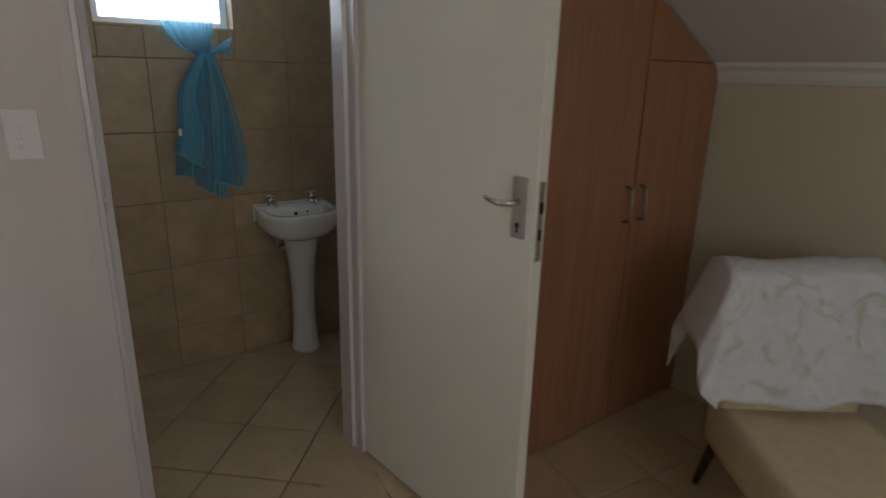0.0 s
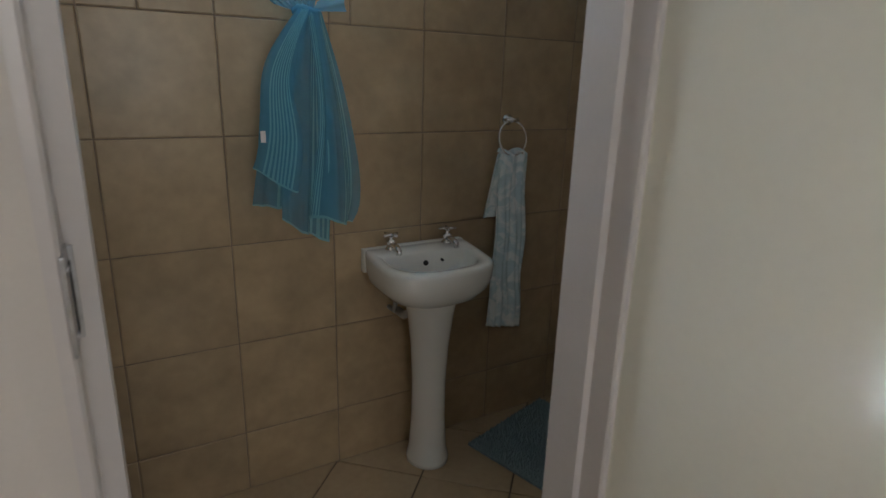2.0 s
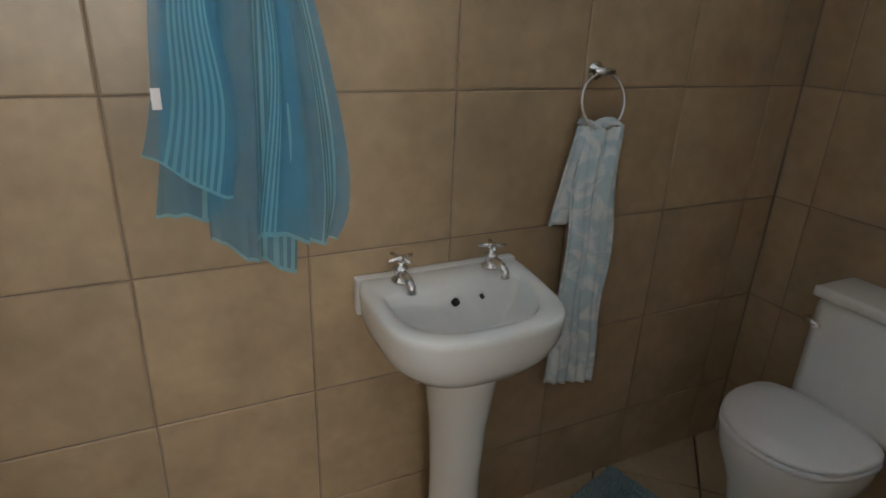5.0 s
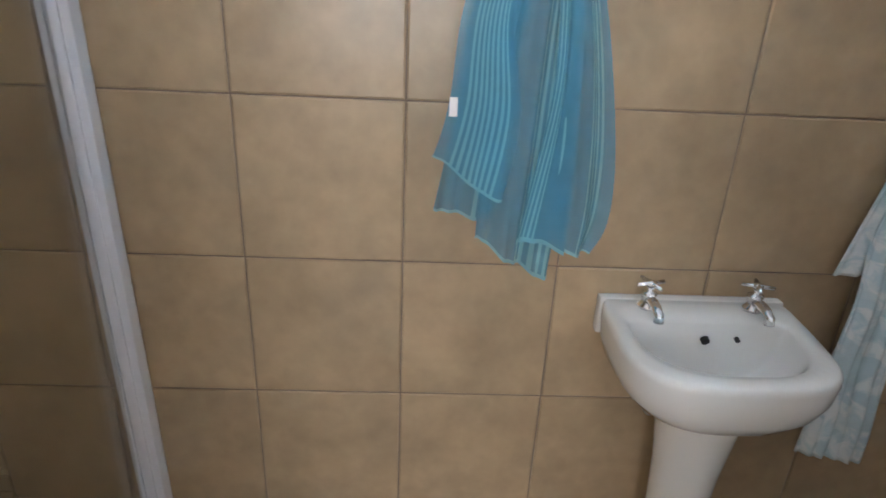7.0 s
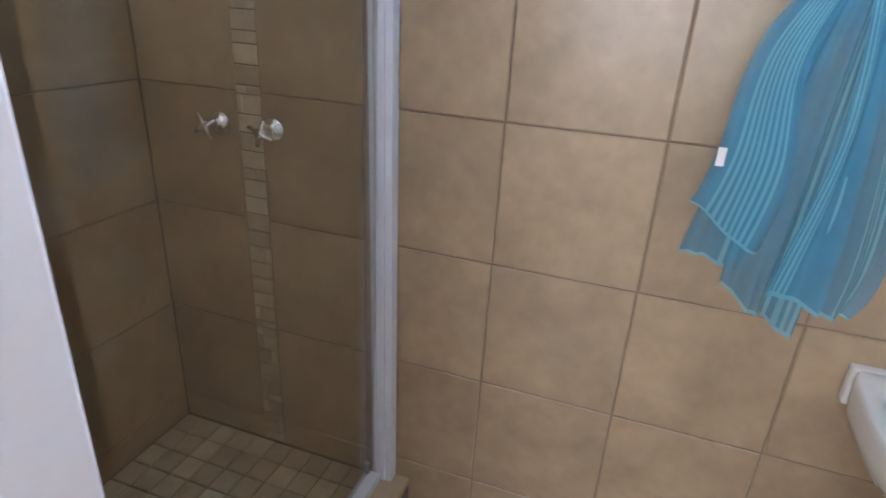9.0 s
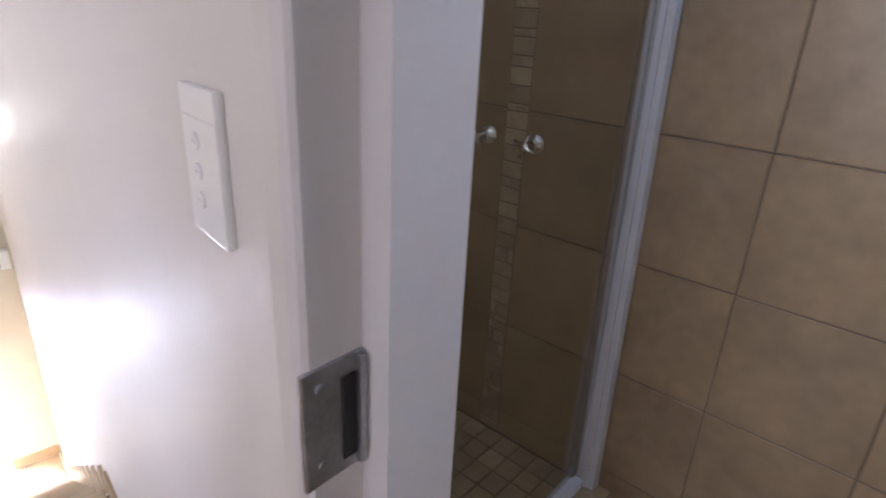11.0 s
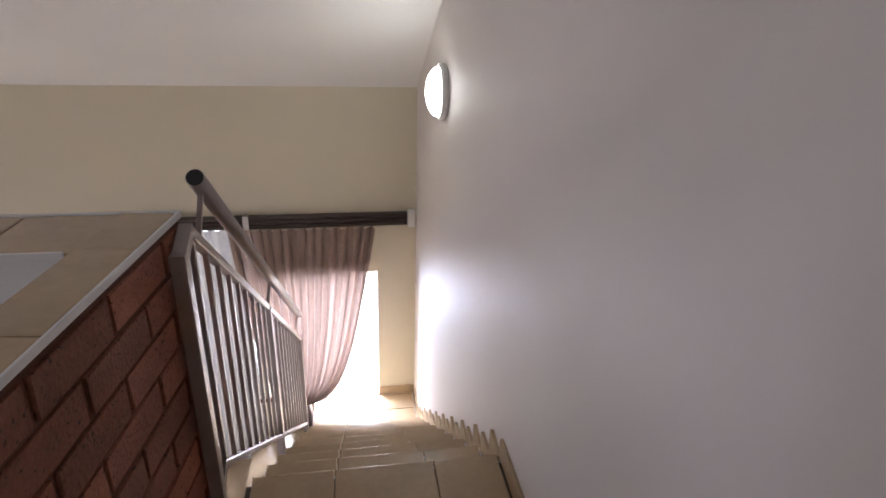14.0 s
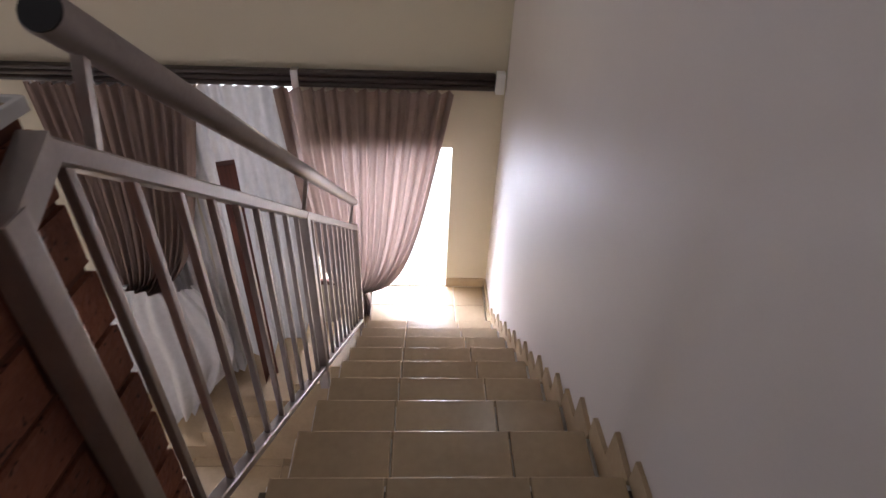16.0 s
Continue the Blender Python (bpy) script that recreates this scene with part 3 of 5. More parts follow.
light_switch(0.880, 1.377)

# ---- wall lamp on the stair ----
lamp = empty("wall_lamp", pose(-1.785, 0, 0.993, 90, 0, 0), "round lit opal bulkhead lamp with a white rim", "wall lamp")
bm = bmesh.new()
turned(bm, [(0.0, 0.0), (0.128, 0.0), (0.134, 0.006), (0.134, 0.03), (0.126, 0.036), (0.118, 0.032), (0.0, 0.032)], 40)
part("rim", bm, WHITE_TRIM, lamp, smooth=True)
bm = bmesh.new()
turned(bm, [(0.116, 0.03)] + [(0.118 * math.cos(a), 0.034 + 0.06 * math.sin(a)) for a in (0.1, 0.3, 0.55, 0.8, 1.05, 1.3, 1.5)] + [(0.001, 0.094)], 40)
part("diffuser", bm, LAMP_GLOW, lamp, "glowing opal glass", smooth=True)

# ---- stairs ----
stair = structure("stairs", bmesh.new(), FLOOR_GROUT, "straight tiled stair going down to a landing", "stairs")
pts = []
for k in range(STEPS):
    x = NOSE0 - GOING * k
    pts.append((x + 0.006, -RISE * k - 0.012))
    pts.append((x + 0.006, -RISE * (k + 1) - 0.012))
pts += [(END_X, LOW - 0.012), (END_X, LOW - 0.2), (NOSE0 - GOING * 8, LOW - 0.2), (NOSE0 + 0.1, -0.35), (NOSE0 + 0.1, -0.012)]
bm = bmesh.new()
prism(bm, pts, "y", -0.818, -0.001)
part("stair_body", bm, node_mat("white_plastered_stair_side", (0.72, 0.69, 0.63), 0.7, vary=0.06, scale=5, fine=90, bump=0.2), stair)
JY = [-0.815, -0.557, -0.234, -0.02]
for k in range(STEPS):
    x1 = NOSE0 - GOING * k
    zt, zr = -RISE * (k + 1), -RISE * k
    x0 = x1 - GOING if k < STEPS - 1 else None
    for a, b in zip(JY, JY[1:]):
        lay("riser_tile", stair, pose(x1 - 0.004, 0, 0, 0, 0, -90), -b + 0.002, -a - 0.002, zt + 0.001, zr - 0.013, FLOOR_TILE)
        if x0 is not None:
            lay("tread_tile", stair, pose(0, 0, zt, -90, 0, 0), x0 - 0.012, x1 - 0.006, a + 0.002, b - 0.002, FLOOR_TILE, 0.01)
# landing tiles and the top tread edge
for xa, xb in ((-2.70, NOSE0 - GOING * 8 - 0.006), (END_X + 0.012, -2.704)):
    for a, b in zip(JY, JY[1:]):
        lay("landing_tile", stair, pose(0, 0, LOW, -90, 0, 0), xa, xb, a + 0.002, b - 0.002, FLOOR_TILE, 0.01)
for xa, xb in cut([-0.173 + 0.338 * k for k in range(12)], NOSE0 - 0.012, 3.75, 0.004):
    for a, b in cut([-0.557, -0.234], -0.815, 0.16 if xa > 1.85 else -0.016, 0.004):
        lay("tile", floor_up, pose(0, 0, 0, -90, 0, 0), xa, xb, a, b, FLOOR_TILE, 0.01)
    if xb > 0.2:
        for a, b in cut([-0.895 - 0.338 * k for k in range(9)][::-1], -3.4, -0.819, 0.004):
            lay("tile", floor_up, pose(0, 0, 0, -90, 0, 0), max(xa, 0.05), xb, a, b, FLOOR_TILE, 0.01)

# stepped skirting with pointed teeth against the wall
skirt = empty("baseboard", None, "cream tile skirting stepping down the stair wall", "skirting", kind="structure")
bm = bmesh.new()
box(bm, NOSE0 + 0.0, 0.965, -0.012, 0, 0.0, 0.075, bevel=0.002)
part("skirting_tile", bm, FLOOR_TILE, skirt)
for k in range(STEPS):
    x1 = NOSE0 - GOING * k
    zt = -RISE * (k + 1)
    bm = bmesh.new()
    if k < STEPS - 1:
        prism(bm, [(x1 - 0.002, zt), (x1 - GOING, zt), (x1 - GOING, zt + 0.075), (x1 - 0.125, zt + 0.085), (x1 - 0.118, zt + RISE + 0.012), (x1 - 0.002, zt + RISE)], "y", -0.013, 0)
    else:
        prism(bm, [(x1 - 0.002, zt), (END_X + 0.012, zt), (END_X + 0.012, zt + 0.075), (x1 - 0.125, zt + 0.085), (x1 - 0.118, zt + RISE + 0.012), (x1 - 0.002, zt + RISE)], "y", -0.013, 0)
    part("skirting_tile", bm, FLOOR_TILE, skirt)
part("skirting_tile", boxes((END_X, END_X + 0.011, WIN[1], -0.014, LOW, LOW + 0.075), bevel=0.002), FLOOR_TILE, skirt)

for i in range(9):
    for j in range(8):
        lay("tile", floor_low, pose(0, 0, GROUND, -90, 0, 0), END_X + 0.01 + i * 0.338, END_X + 0.01 + (i + 1) * 0.338 - 0.004, -0.83 - (j + 1) * 0.338, -0.834 - j * 0.338, FLOOR_TILE, 0.01)

# second flight, turning down towards the ground floor
flight = structure("stairs_lower", bmesh.new(), FLOOR_GROUT, "lower tiled flight below the landing", "stairs")
bm = bmesh.new()
lo = []
for k in range(6):
    lo += [(-0.819 - 0.25 * k, LOW - RISE * (k + 1)), (-0.819 - 0.25 * (k + 1), LOW - RISE * (k + 1))]
lo += [(-0.819 - 1.5, GROUND), (-0.819, GROUND)]
prism(bm, lo, "x", END_X + 0.02, END_X + 0.62)
part("flight_body", bm, FLOOR_TILE, flight)

# ---- balustrade ----
RY = -0.826


def top_z(x):
    return 0.945 + 0.7624 * (x + 0.165)


def low_z(x):
    return 0.315 + 0.777 * (x + 0.14)


bal = empty("balustrade", None, "bronze-grey steel balustrade with slim upright bars", "balustrade")


def sloped_bar(name, x0, x1, zf, w, h, parent, off=0.0):
    bm = bmesh.new()
    loft(bm, [[(x, RY - w / 2, zf(x) - h / 2 + off), (x, RY + w / 2, zf(x) - h / 2 + off), (x, RY + w / 2, zf(x) + h / 2 + off), (x, RY - w / 2, zf(x) + h / 2 + off)] for x in (x0, x1)])
    bmesh.ops.bevel(bm, geom=list(bm.edges), offset=0.003, segments=1, affect="EDGES")
    return part(name, bm, RAIL, parent)


sloped_bar("top_rail", -0.165, -2.195, top_z, 0.028, 0.03, bal)
sloped_bar("bottom_rail", -0.145, -2.225, low_z, 0.028, 0.024, bal)
bm = bmesh.new()
loft(bm, [[(x, RY - 0.014, z - 0.016), (x, RY + 0.014, z - 0.016), (x, RY + 0.014, z + 0.016), (x, RY - 0.014, z + 0.016)] for x, z in ((-0.085, 0.905), (-0.17, 0.944))])
part("rail_return", bm, RAIL, bal)
part("wall_post", boxes((-0.105, -0.073, RY - 0.016, RY + 0.016, -0.0, 0.925), bevel=0.003), RAIL, bal)
bm = bmesh.new()
loft(bm, [[(x, RY - 0.015, z - 0.015), (x, RY + 0.015, z - 0.015), (x, RY + 0.015, z + 0.015), (x, RY - 0.015, z + 0.015)] for x, z in ((-0.09, 0.28), (-0.15, 0.312))])
part("lower_return", bm, RAIL, bal)
for z in (0.45, 0.72, 0.87):
    bm = bmesh.new()
    turned(bm, [(0.0, 0.0), (0.011, 0.0), (0.011, 0.004), (0.006, 0.009), (0.0, 0.01)], 12, pose(-0.104, RY, z, 0, -90, 0))
    part("bolt", bm, RAIL, bal)
bars = [-0.19 - 0.1035 * k for k in range(9)] + [-1.195 - 0.1035 * k for k in range(9)]
for x in bars:
    part("bar", boxes((x - 0.0062, x + 0.0062, RY - 0.0062, RY + 0.0062, low_z(x), top_z(x)), bevel=0.002), RAIL, bal)
part("middle_post", boxes((-1.118, -1.084, RY - 0.016, RY + 0.016, low_z(-1.1) - 0.1, top_z(-1.1)), bevel=0.003), RAIL, bal)
part("end_post", boxes((-2.225, -2.195, RY - 0.014, RY + 0.014, LOW, top_z(-2.2) + 0.01), bevel=0.003), RAIL, bal)
hand = empty("handrail", None, "round bronze-grey steel handrail on short struts", "handrail")
bm = bmesh.new()
HY = RY + 0.024
A, B = Vector((-0.205, HY, 1.05)), Vector((-2.045, HY, -0.34))
tube(bm, [A, B], 0.020, 24)
part("rail_tube", bm, RAIL, hand, smooth=True)
d = (A - B).normalized()
bm = bmesh.new()
tube(bm, [A - d * 0.002, A + d * 0.003], 0.018, 24)
part("end_cap", bm, DARK, hand, "black plastic end cap")
for x in (-0.24, -1.1, -2.0):
    zt = A.z + (A.z - B.z) / (A.x - B.x) * (x - A.x)
    bm = bmesh.new()
    loft(bm, [[(x + sx * 0.006, y + sy * 0.006, z) for sx, sy in ((-1, -1), (1, -1), (1, 1), (-1, 1))] for y, z in ((RY + 0.004, top_z(x) + 0.013), (HY, zt - 0.012))])
    part("strut", bm, RAIL, hand)

# ---- curtains over the stair window ----
rod = empty("curtain_rod", pose(END_X + 0.045, -1.56, -0.063), "dark brown fluted curtain pole with silver brackets", "curtain rod")
for k in range(3):
    bm = bmesh.new()
    tube(bm, [(0, -1.5, -0.032 + 0.032 * k), (0, 1.49, -0.032 + 0.032 * k)], 0.016, 10)
    part("flute", bm, ROD, rod, smooth=True)
part("backing", boxes((-0.03, -0.004, -1.5, 1.49, -0.046, 0.046)), ROD, rod)
part("wall_bracket", boxes((-0.035, 0.024, 1.495, 1.545, -0.06, 0.06), bevel=0.004), WHITE_TRIM, rod, "white end bracket")
for y in (0.37, -0.8):
    part("bracket", boxes((-0.035, 0.022, y - 0.02, y + 0.02, -0.055, 0.055), bevel=0.004), BRUSHED, rod, "silver bracket")


def hung(name, y_a, y_b, z_top, tie, bottom, folds, material, label, x=END_X + 0.095, amp=0.03, seed=0):
    """A gathered curtain hung between y_a and y_b, swept to the tie (y, z, width) and falling below it."""
    rnd = random.Random(seed)
    ph = [rnd.uniform(0, 6.28) for _ in range(8)]

    def f(s, t):
        wob = 0.5 * math.sin(2.7 * s * 6.28 + ph[2]) + 0.5 * math.sin(1.3 * s * 6.28 + ph[3])
        wave = 1.15 * math.sin(folds * 6.28 * s + ph[0] + 1.3 * wob) + 0.4 * math.sin(folds * 2.3 * 6.28 * s + ph[1])
        if t > tie_t:
            q = (t - tie_t) / (1 - tie_t)
            z = tie[1] + (z_top - tie[1]) * q
            yt = y_a + (y_b - y_a) * s
            yb = tie[0] + tie[2] * (s - 0.5)
            w = q ** (0.34 + 0.1 * s) if sweep > 0 else q ** (0.34 + 0.1 * (1 - s))
            y = yb + (yt - yb) * w
            zz = z - 0.12 * math.sin(math.pi * min(1, q * 1.4)) * (s if sweep > 0 else 1 - s) * (1 - q)
            a = amp * (0.75 + 0.45 * (1 - q) ** 2)
            return Vector((x + a * wave + 0.05 * (1 - q) ** 3, y, zz))
        q = t / tie_t
        z = bottom + (tie[1] - bottom) * q
        y = tie[0] + (s - 0.5) * (tie[2] + 0.28 * (1 - q) ** 0.7)
        return Vector((x + amp * 1.2 * wave + 0.05 * q ** 4, y, z))

    tie_t = (tie[1] - bottom) / (z_top - bottom)
    sweep = 1 if abs(y_b - tie[0]) > abs(y_a - tie[0]) else -1
    ob = cloth(name, f, 150, 60, material)
    return tagged(ob, label, "curtain", "curtains of the stair window")


hung("curtain", -1.306, -0.303, -0.104, (-0.90, -1.535, 0.09), -2.8, 13, DRAPE, "taupe curtain gathered and tied back to one side", seed=3)
hung("curtain", -2.66, -1.74, -0.104, (-2.47, -1.60, 0.12), -2.8, 13, DRAPE, "taupe curtain tied back beside a white net", seed=5)


def net_fold(y0, y1, folds, seed, x, amp):
    ph = random.Random(seed).uniform(0, 6)

    def f(s, t):
        y = y0 + (y1 - y0) * s
        wave = math.sin(folds * 6.28 * s + ph + 0.8 * math.sin(9 * s))
        return Vector((x + amp * wave * (1.1 - 0.3 * t) + 0.02 * math.sin(5 * t + 3 * s), y + 0.02 * wave * (1 - t), GROUND + 0.03 + (-0.112 - GROUND - 0.03) * t))
    return f


net = tagged(cloth("net_curtain", net_fold(-2.70, -1.235, 20, 4, END_X + 0.028, 0.014), 150, 12, NET), "white net curtain hanging behind the taupe curtains", "net curtain")


def pooled(s, t):
    a = math.pi * (s - 0.5)
    wide = 0.30 * math.sin(math.pi * min(1.0, 0.16 + 0.76 * (1 - t))) + 0.03
    fold = 0.016 * math.sin(46 * s + 5 * t) + 0.01 * math.sin(17 * s - 8 * t)
    return Vector((-2.70 + (0.20 + fold * 2) * math.cos(a) * (1.12 - 0.6 * t), -2.29 + (wide + fold) * math.sin(a) * 1.3 + 0.05 * t, -2.66 + (0.10 * abs(math.sin(a)) ** 2 + 0.02 * math.cos(6 * a)) * (1 - t) + 1.2 * t))


tagged(cloth("net_curtain", pooled, 60, 30, NET), "white net curtain bunched into a loose bulge near the floor", "net curtain")

# glazed door behind the curtains
win = empty("window_1", None, "white aluminium glazed opening, brightly daylit", "glazed door", kind="structure")
ys = [WIN[0], -0.98, WIN[1]]
for y in (ys[0] + 0.02, ys[1], ys[2] + 0.019):
    part("window_frame", boxes((END_X - 0.25, END_X - 0.203, y - 0.02, y + 0.02, WIN[2], WIN[3]), bevel=0.003), WHITE_ALU, win)
for z in (WIN[2] - 0.008, WIN[3] - 0.012):
    part("window_rail", boxes((END_X - 0.248, END_X - 0.204, WIN[0] + 0.042, WIN[1] - 0.002, z - 0.012, z + 0.012), bevel=0.003), WHITE_ALU, win)
for a, b in zip(ys, ys[1:]):
    pane = part("pane", boxes((END_X - 0.232, END_X - 0.226, a + 0.022, b - 0.022, WIN[2] + 0.02, WIN[3] - 0.02)), GLASS, win)
    pane.visible_shadow = False

for y in (-1.785, -1.235):
    part("window_frame", boxes((END_X - 0.25, END_X - 0.203, y - 0.02, y + 0.02, -2.32, -0.1), bevel=0.003), WHITE_ALU, win)
pane = part("pane", boxes((END_X - 0.232, END_X - 0.226, -1.762, -1.258, -2.32, -0.1)), GLASS, win)
pane.visible_shadow = False

part("window_sill", boxes((END_X, END_X + 0.03, WIN[0] - 0.06, WIN[0] + 0.26, LOW + 0.02, LOW + 0.055), bevel=0.004), DARK_WOOD, win, "dark timber sill strip")

# dark timber stand below, seen through the bars
stand = empty("wooden_stand", pose(-2.55, -1.56, GROUND, 0, 0, 20), "tall dark red timber stand on a low foot", "stand")
part("upright", boxes((-0.03, 0.03, -0.05, 0.05, 0.04, 2.45), bevel=0.006), DARK_WOOD, stand)
part("foot", boxes((-0.22, 0.22, -0.06, 0.06, 0.0, 0.06), bevel=0.01), DARK_WOOD, stand)
part("cross_foot", boxes((-0.05, 0.05, -0.2, 0.2, 0.06, 0.1), bevel=0.008), DARK_WOOD, stand)

# assumed bedroom window behind the walker, never in view, placed for the fill daylight
bwin = empty("assumed_window", None, "assumed white framed bedroom window, out of view", "window", kind="structure")
for x in (0.92, 1.7, 2.48):
    part("window_frame", boxes((x - 0.02, x + 0.02, BACK_Y - 0.12, BACK_Y - 0.07, 1.14, 2.22), bevel=0.003), WHITE_ALU, bwin)
for a, b in ((0.94, 1.68), (1.72, 2.46)):
    p = part("pane", boxes((a, b, BACK_Y - 0.098, BACK_Y - 0.092, 1.14, 2.22)), GLASS, bwin)
    p.visible_shadow = False

# ---- wardrobe ----
ward = empty("wardrobe", WARD, "built-in cherry laminate wardrobe under the sloping ceiling", "wardrobe")


def slope_top(u):
    return east_z(u) - 0.004


bm = bmesh.new()
prism(bm, [(-0.3, 0.004), (1.028, 0.004), (1.028, slope_top(1.028) - 0.004), (-0.3, 2.28)], "y", 0.021, 0.06)
own("carcass", bm, CHERRY, ward)
bm = bmesh.new()
prism(bm, [(-0.298, 0.008), (0.494, 0.008), (0.494, slope_top(0.494) - 0.01), (0.1, slope_top(0.1) - 0.01), (-0.298, 2.2)], "y", 0.0, 0.018)
bmesh.ops.bevel(bm, geom=list(bm.edges), offset=0.0015, segments=1, affect="EDGES")
d1 = own("cabinet_door", bm, CHERRY, ward)
bm = boxes((0.502, 1.02, 0.0, 0.018, 0.008, 1.625), bevel=0.0015)
d2 = own("cabinet_door", bm, CHERRY, ward)
bm = bmesh.new()
prism(bm, [(0.502, 1.632), (0.96, 1.632), (0.502, min(slope_top(0.502) - 0.01, 1.88))], "y", 0.002, 0.019)
own("filler_panel", bm, CHERRY, ward)
for u, dd in ((0.45, d1), (0.545, d2)):
    bm = bmesh.new()
    tube(bm, [(u, 0.0, 0.975), (u, -0.03, 0.98), (u, -0.034, 1.01), (u, -0.034, 1.09), (u, -0.03, 1.12), (u, 0.0, 1.125)], 0.006, 10)
    own("handle", bm, BRUSHED, dd, "brushed bow handle", True)

# ---- chair with a throw ----
CH = pose(2.99, -0.665, 0, 0, 0, -29) @ Matrix.Diagonal((0.86, 1, 1, 1)) @ pose(0.26, -0.06, 0)
chair = empty("slipper_chair", CH, "cream upholstered low chair with dark tapered legs", "chair")
# chair frame: x along the back, -y forward
bm = boxes((-0.295, 0.295, -0.60, 0.02, 0.24, 0.43), bevel=0.045)
own("seat", bm, UPHOLSTERY, chair, "", True)
bm = bmesh.new()
loft(bm, [[(sx * (0.29 - 0.05 * bulge) , y + lean, z) for sx, y in ((-1, -0.075), (-0.9, -0.095), (0, -0.10), (0.9, -0.095), (1, -0.075), (1, 0.02), (0.9, 0.04), (0, 0.05), (-0.9, 0.04), (-1, 0.02))] for z, lean, bulge in ((0.30, 0.0, 0.2), (0.45, 0.01, 0.0), (0.65, 0.035, 0.0), (0.86, 0.06, 0.15), (0.91, 0.07, 0.6))])
own("backrest", bm, UPHOLSTERY, chair, "", True)
for sx in (-1, 1):
    for y, out in ((-0.52, -0.05), (0.0, 0.06)):
        bm = bmesh.new()
        tube(bm, [(sx * 0.23, y, 0.25), (sx * 0.26, y + out, 0.0)], [0.026, 0.014], 10)
        own("leg", bm, LEG_WOOD, chair, "dark wooden leg", True)


def throw(s, t):
    # t = 1 behind the back, 0 the front hem; s across with the sides hanging free
    x = (s - 0.5) * 1.0
    over = max(0.0, abs(x) - 0.305)
    n = 0.012 * math.sin(21 * s + 3 * t) + 0.010 * math.sin(9 * s - 7 * t)
    L = t * 0.72
    if L < 0.42:
        z, y = 0.535 - 0.08 * s + L * (0.953 + 0.19 * s), -0.138 + 0.085 * L / 0.42
    elif L < 0.55:
        a = (L - 0.42) / 0.13
        z, y = 0.935 + 0.03 * math.sin(math.pi * a), -0.053 + 0.19 * a
    else:
        z, y = 0.935 - (L - 0.55), 0.135
    drop = over * 1.5 * (0.15 + 0.85 * min(1.0, 2.2 * t))
    return Vector((math.copysign(min(abs(x), 0.305) + (0.58 * over if t > 0.25 else (0.28 + 1.2 * t) * over) + 0.012, x) + 0.3 * n, y + n - 0.25 * over * (1 if t < 0.65 else -0.2), max(0.40, z - drop - 0.03 * math.sin(5 * s) * (1 - t))))


th = cloth("throw", throw, 60, 50, THROW, thick=0.006)
th.matrix_world = CH
tagged(th, "white floral cloth draped over the chair back", "throw")

# ---- bathroom: window and voile curtain ----
bw = empty("window_3", BATH, "small high bathroom window with a white frame", "window", kind="structure")
for r in ((WU[0], WU[0] + 0.035, 0.09, 0.13, WU[2], WU[3]), (WU[1] - 0.035, WU[1], 0.09, 0.13, WU[2], WU[3]), (WU[0] + 0.035, WU[1] - 0.035, 0.09, 0.13, WU[2], WU[2] + 0.035), (WU[0] + 0.035, WU[1] - 0.035, 0.09, 0.13, WU[3] - 0.035, WU[3])):
    own("window_frame", boxes(r, bevel=0.003), WHITE_ALU, bw)
p = own("pane", boxes((WU[0] + 0.03, WU[1] - 0.03, 0.108, 0.112, WU[2] + 0.03, WU[3] - 0.03)), GLASS, bw)
p.visible_shadow = False
own("window_sill", boxes((WU[0], WU[1], 0.0, 0.09, WU[2] - 0.006, WU[2] + 0.006), bevel=0.002), TILE, bw)


def along(points, t):
    """A smooth curve through a few points, t = 0..1."""
    k = min(int(t * (len(points) - 1)), len(points) - 2)
    q = t * (len(points) - 1) - k
    p = [Vector(points[max(0, min(len(points) - 1, k + d))]) for d in (-1, 0, 1, 2)]
    return 0.5 * (2 * p[1] + (p[2] - p[0]) * q + (2 * p[0] - 5 * p[1] + 4 * p[2] - p[3]) * q * q + (3 * p[1] - p[0] - 3 * p[2] + p[3]) * q ** 3)


def voile_panel(left, right, v, folds, seed, sag):
    """A hanging panel of voile between two edges of (u, z) points that run from the knot down to the hem."""
    ph = random.Random(seed).uniform(0, 6)

    def f(s, t):
        a, b = along(left, 1 - t), along(right, 1 - t)
        w = (1 - t) ** 0.7
        wave = math.sin(folds * 6.28 * s + ph + 0.8 * math.sin(4 * t + ph)) + 0.35 * math.sin(folds * 14.3 * s + 2 * ph + 3 * t)
        z = a.y + (b.y - a.y) * s - (sag * math.sin(math.pi * s) + 0.005 * wave) * (1 - t) ** 3
        u = a.x + (b.x - a.x) * s + 0.004 * wave * w
        return Vector((u, v - 0.011 * wave * (0.4 + 0.6 * w) + 0.008 * math.sin(5 * t + ph), z))
    return f


def voile_top(s, t):
    u_top = -0.06 + 0.46 * s
    w = t ** (0.42 + 0.5 * s)
    u = 0.25 + 0.05 * (s - 0.5) + (u_top - 0.25 - 0.05 * (s - 0.5)) * w
    z = 1.615 + 0.685 * t - 0.05 * math.sin(math.pi * t) * (1 - s)
    fold = 0.014 * math.sin(52 * s + 1.5 * math.sin(9 * s)) * (0.4 + 0.6 * t)
    return Vector((u, -0.05 + fold, z))


def voile_tail(s, t):
    a = (s - 0.5) * 2
    return Vector((0.27 + 0.10 * t, -0.075 + 0.02 * math.sin(5 * s), 1.63 + 0.035 * t + a * (0.012 + 0.028 * t)))


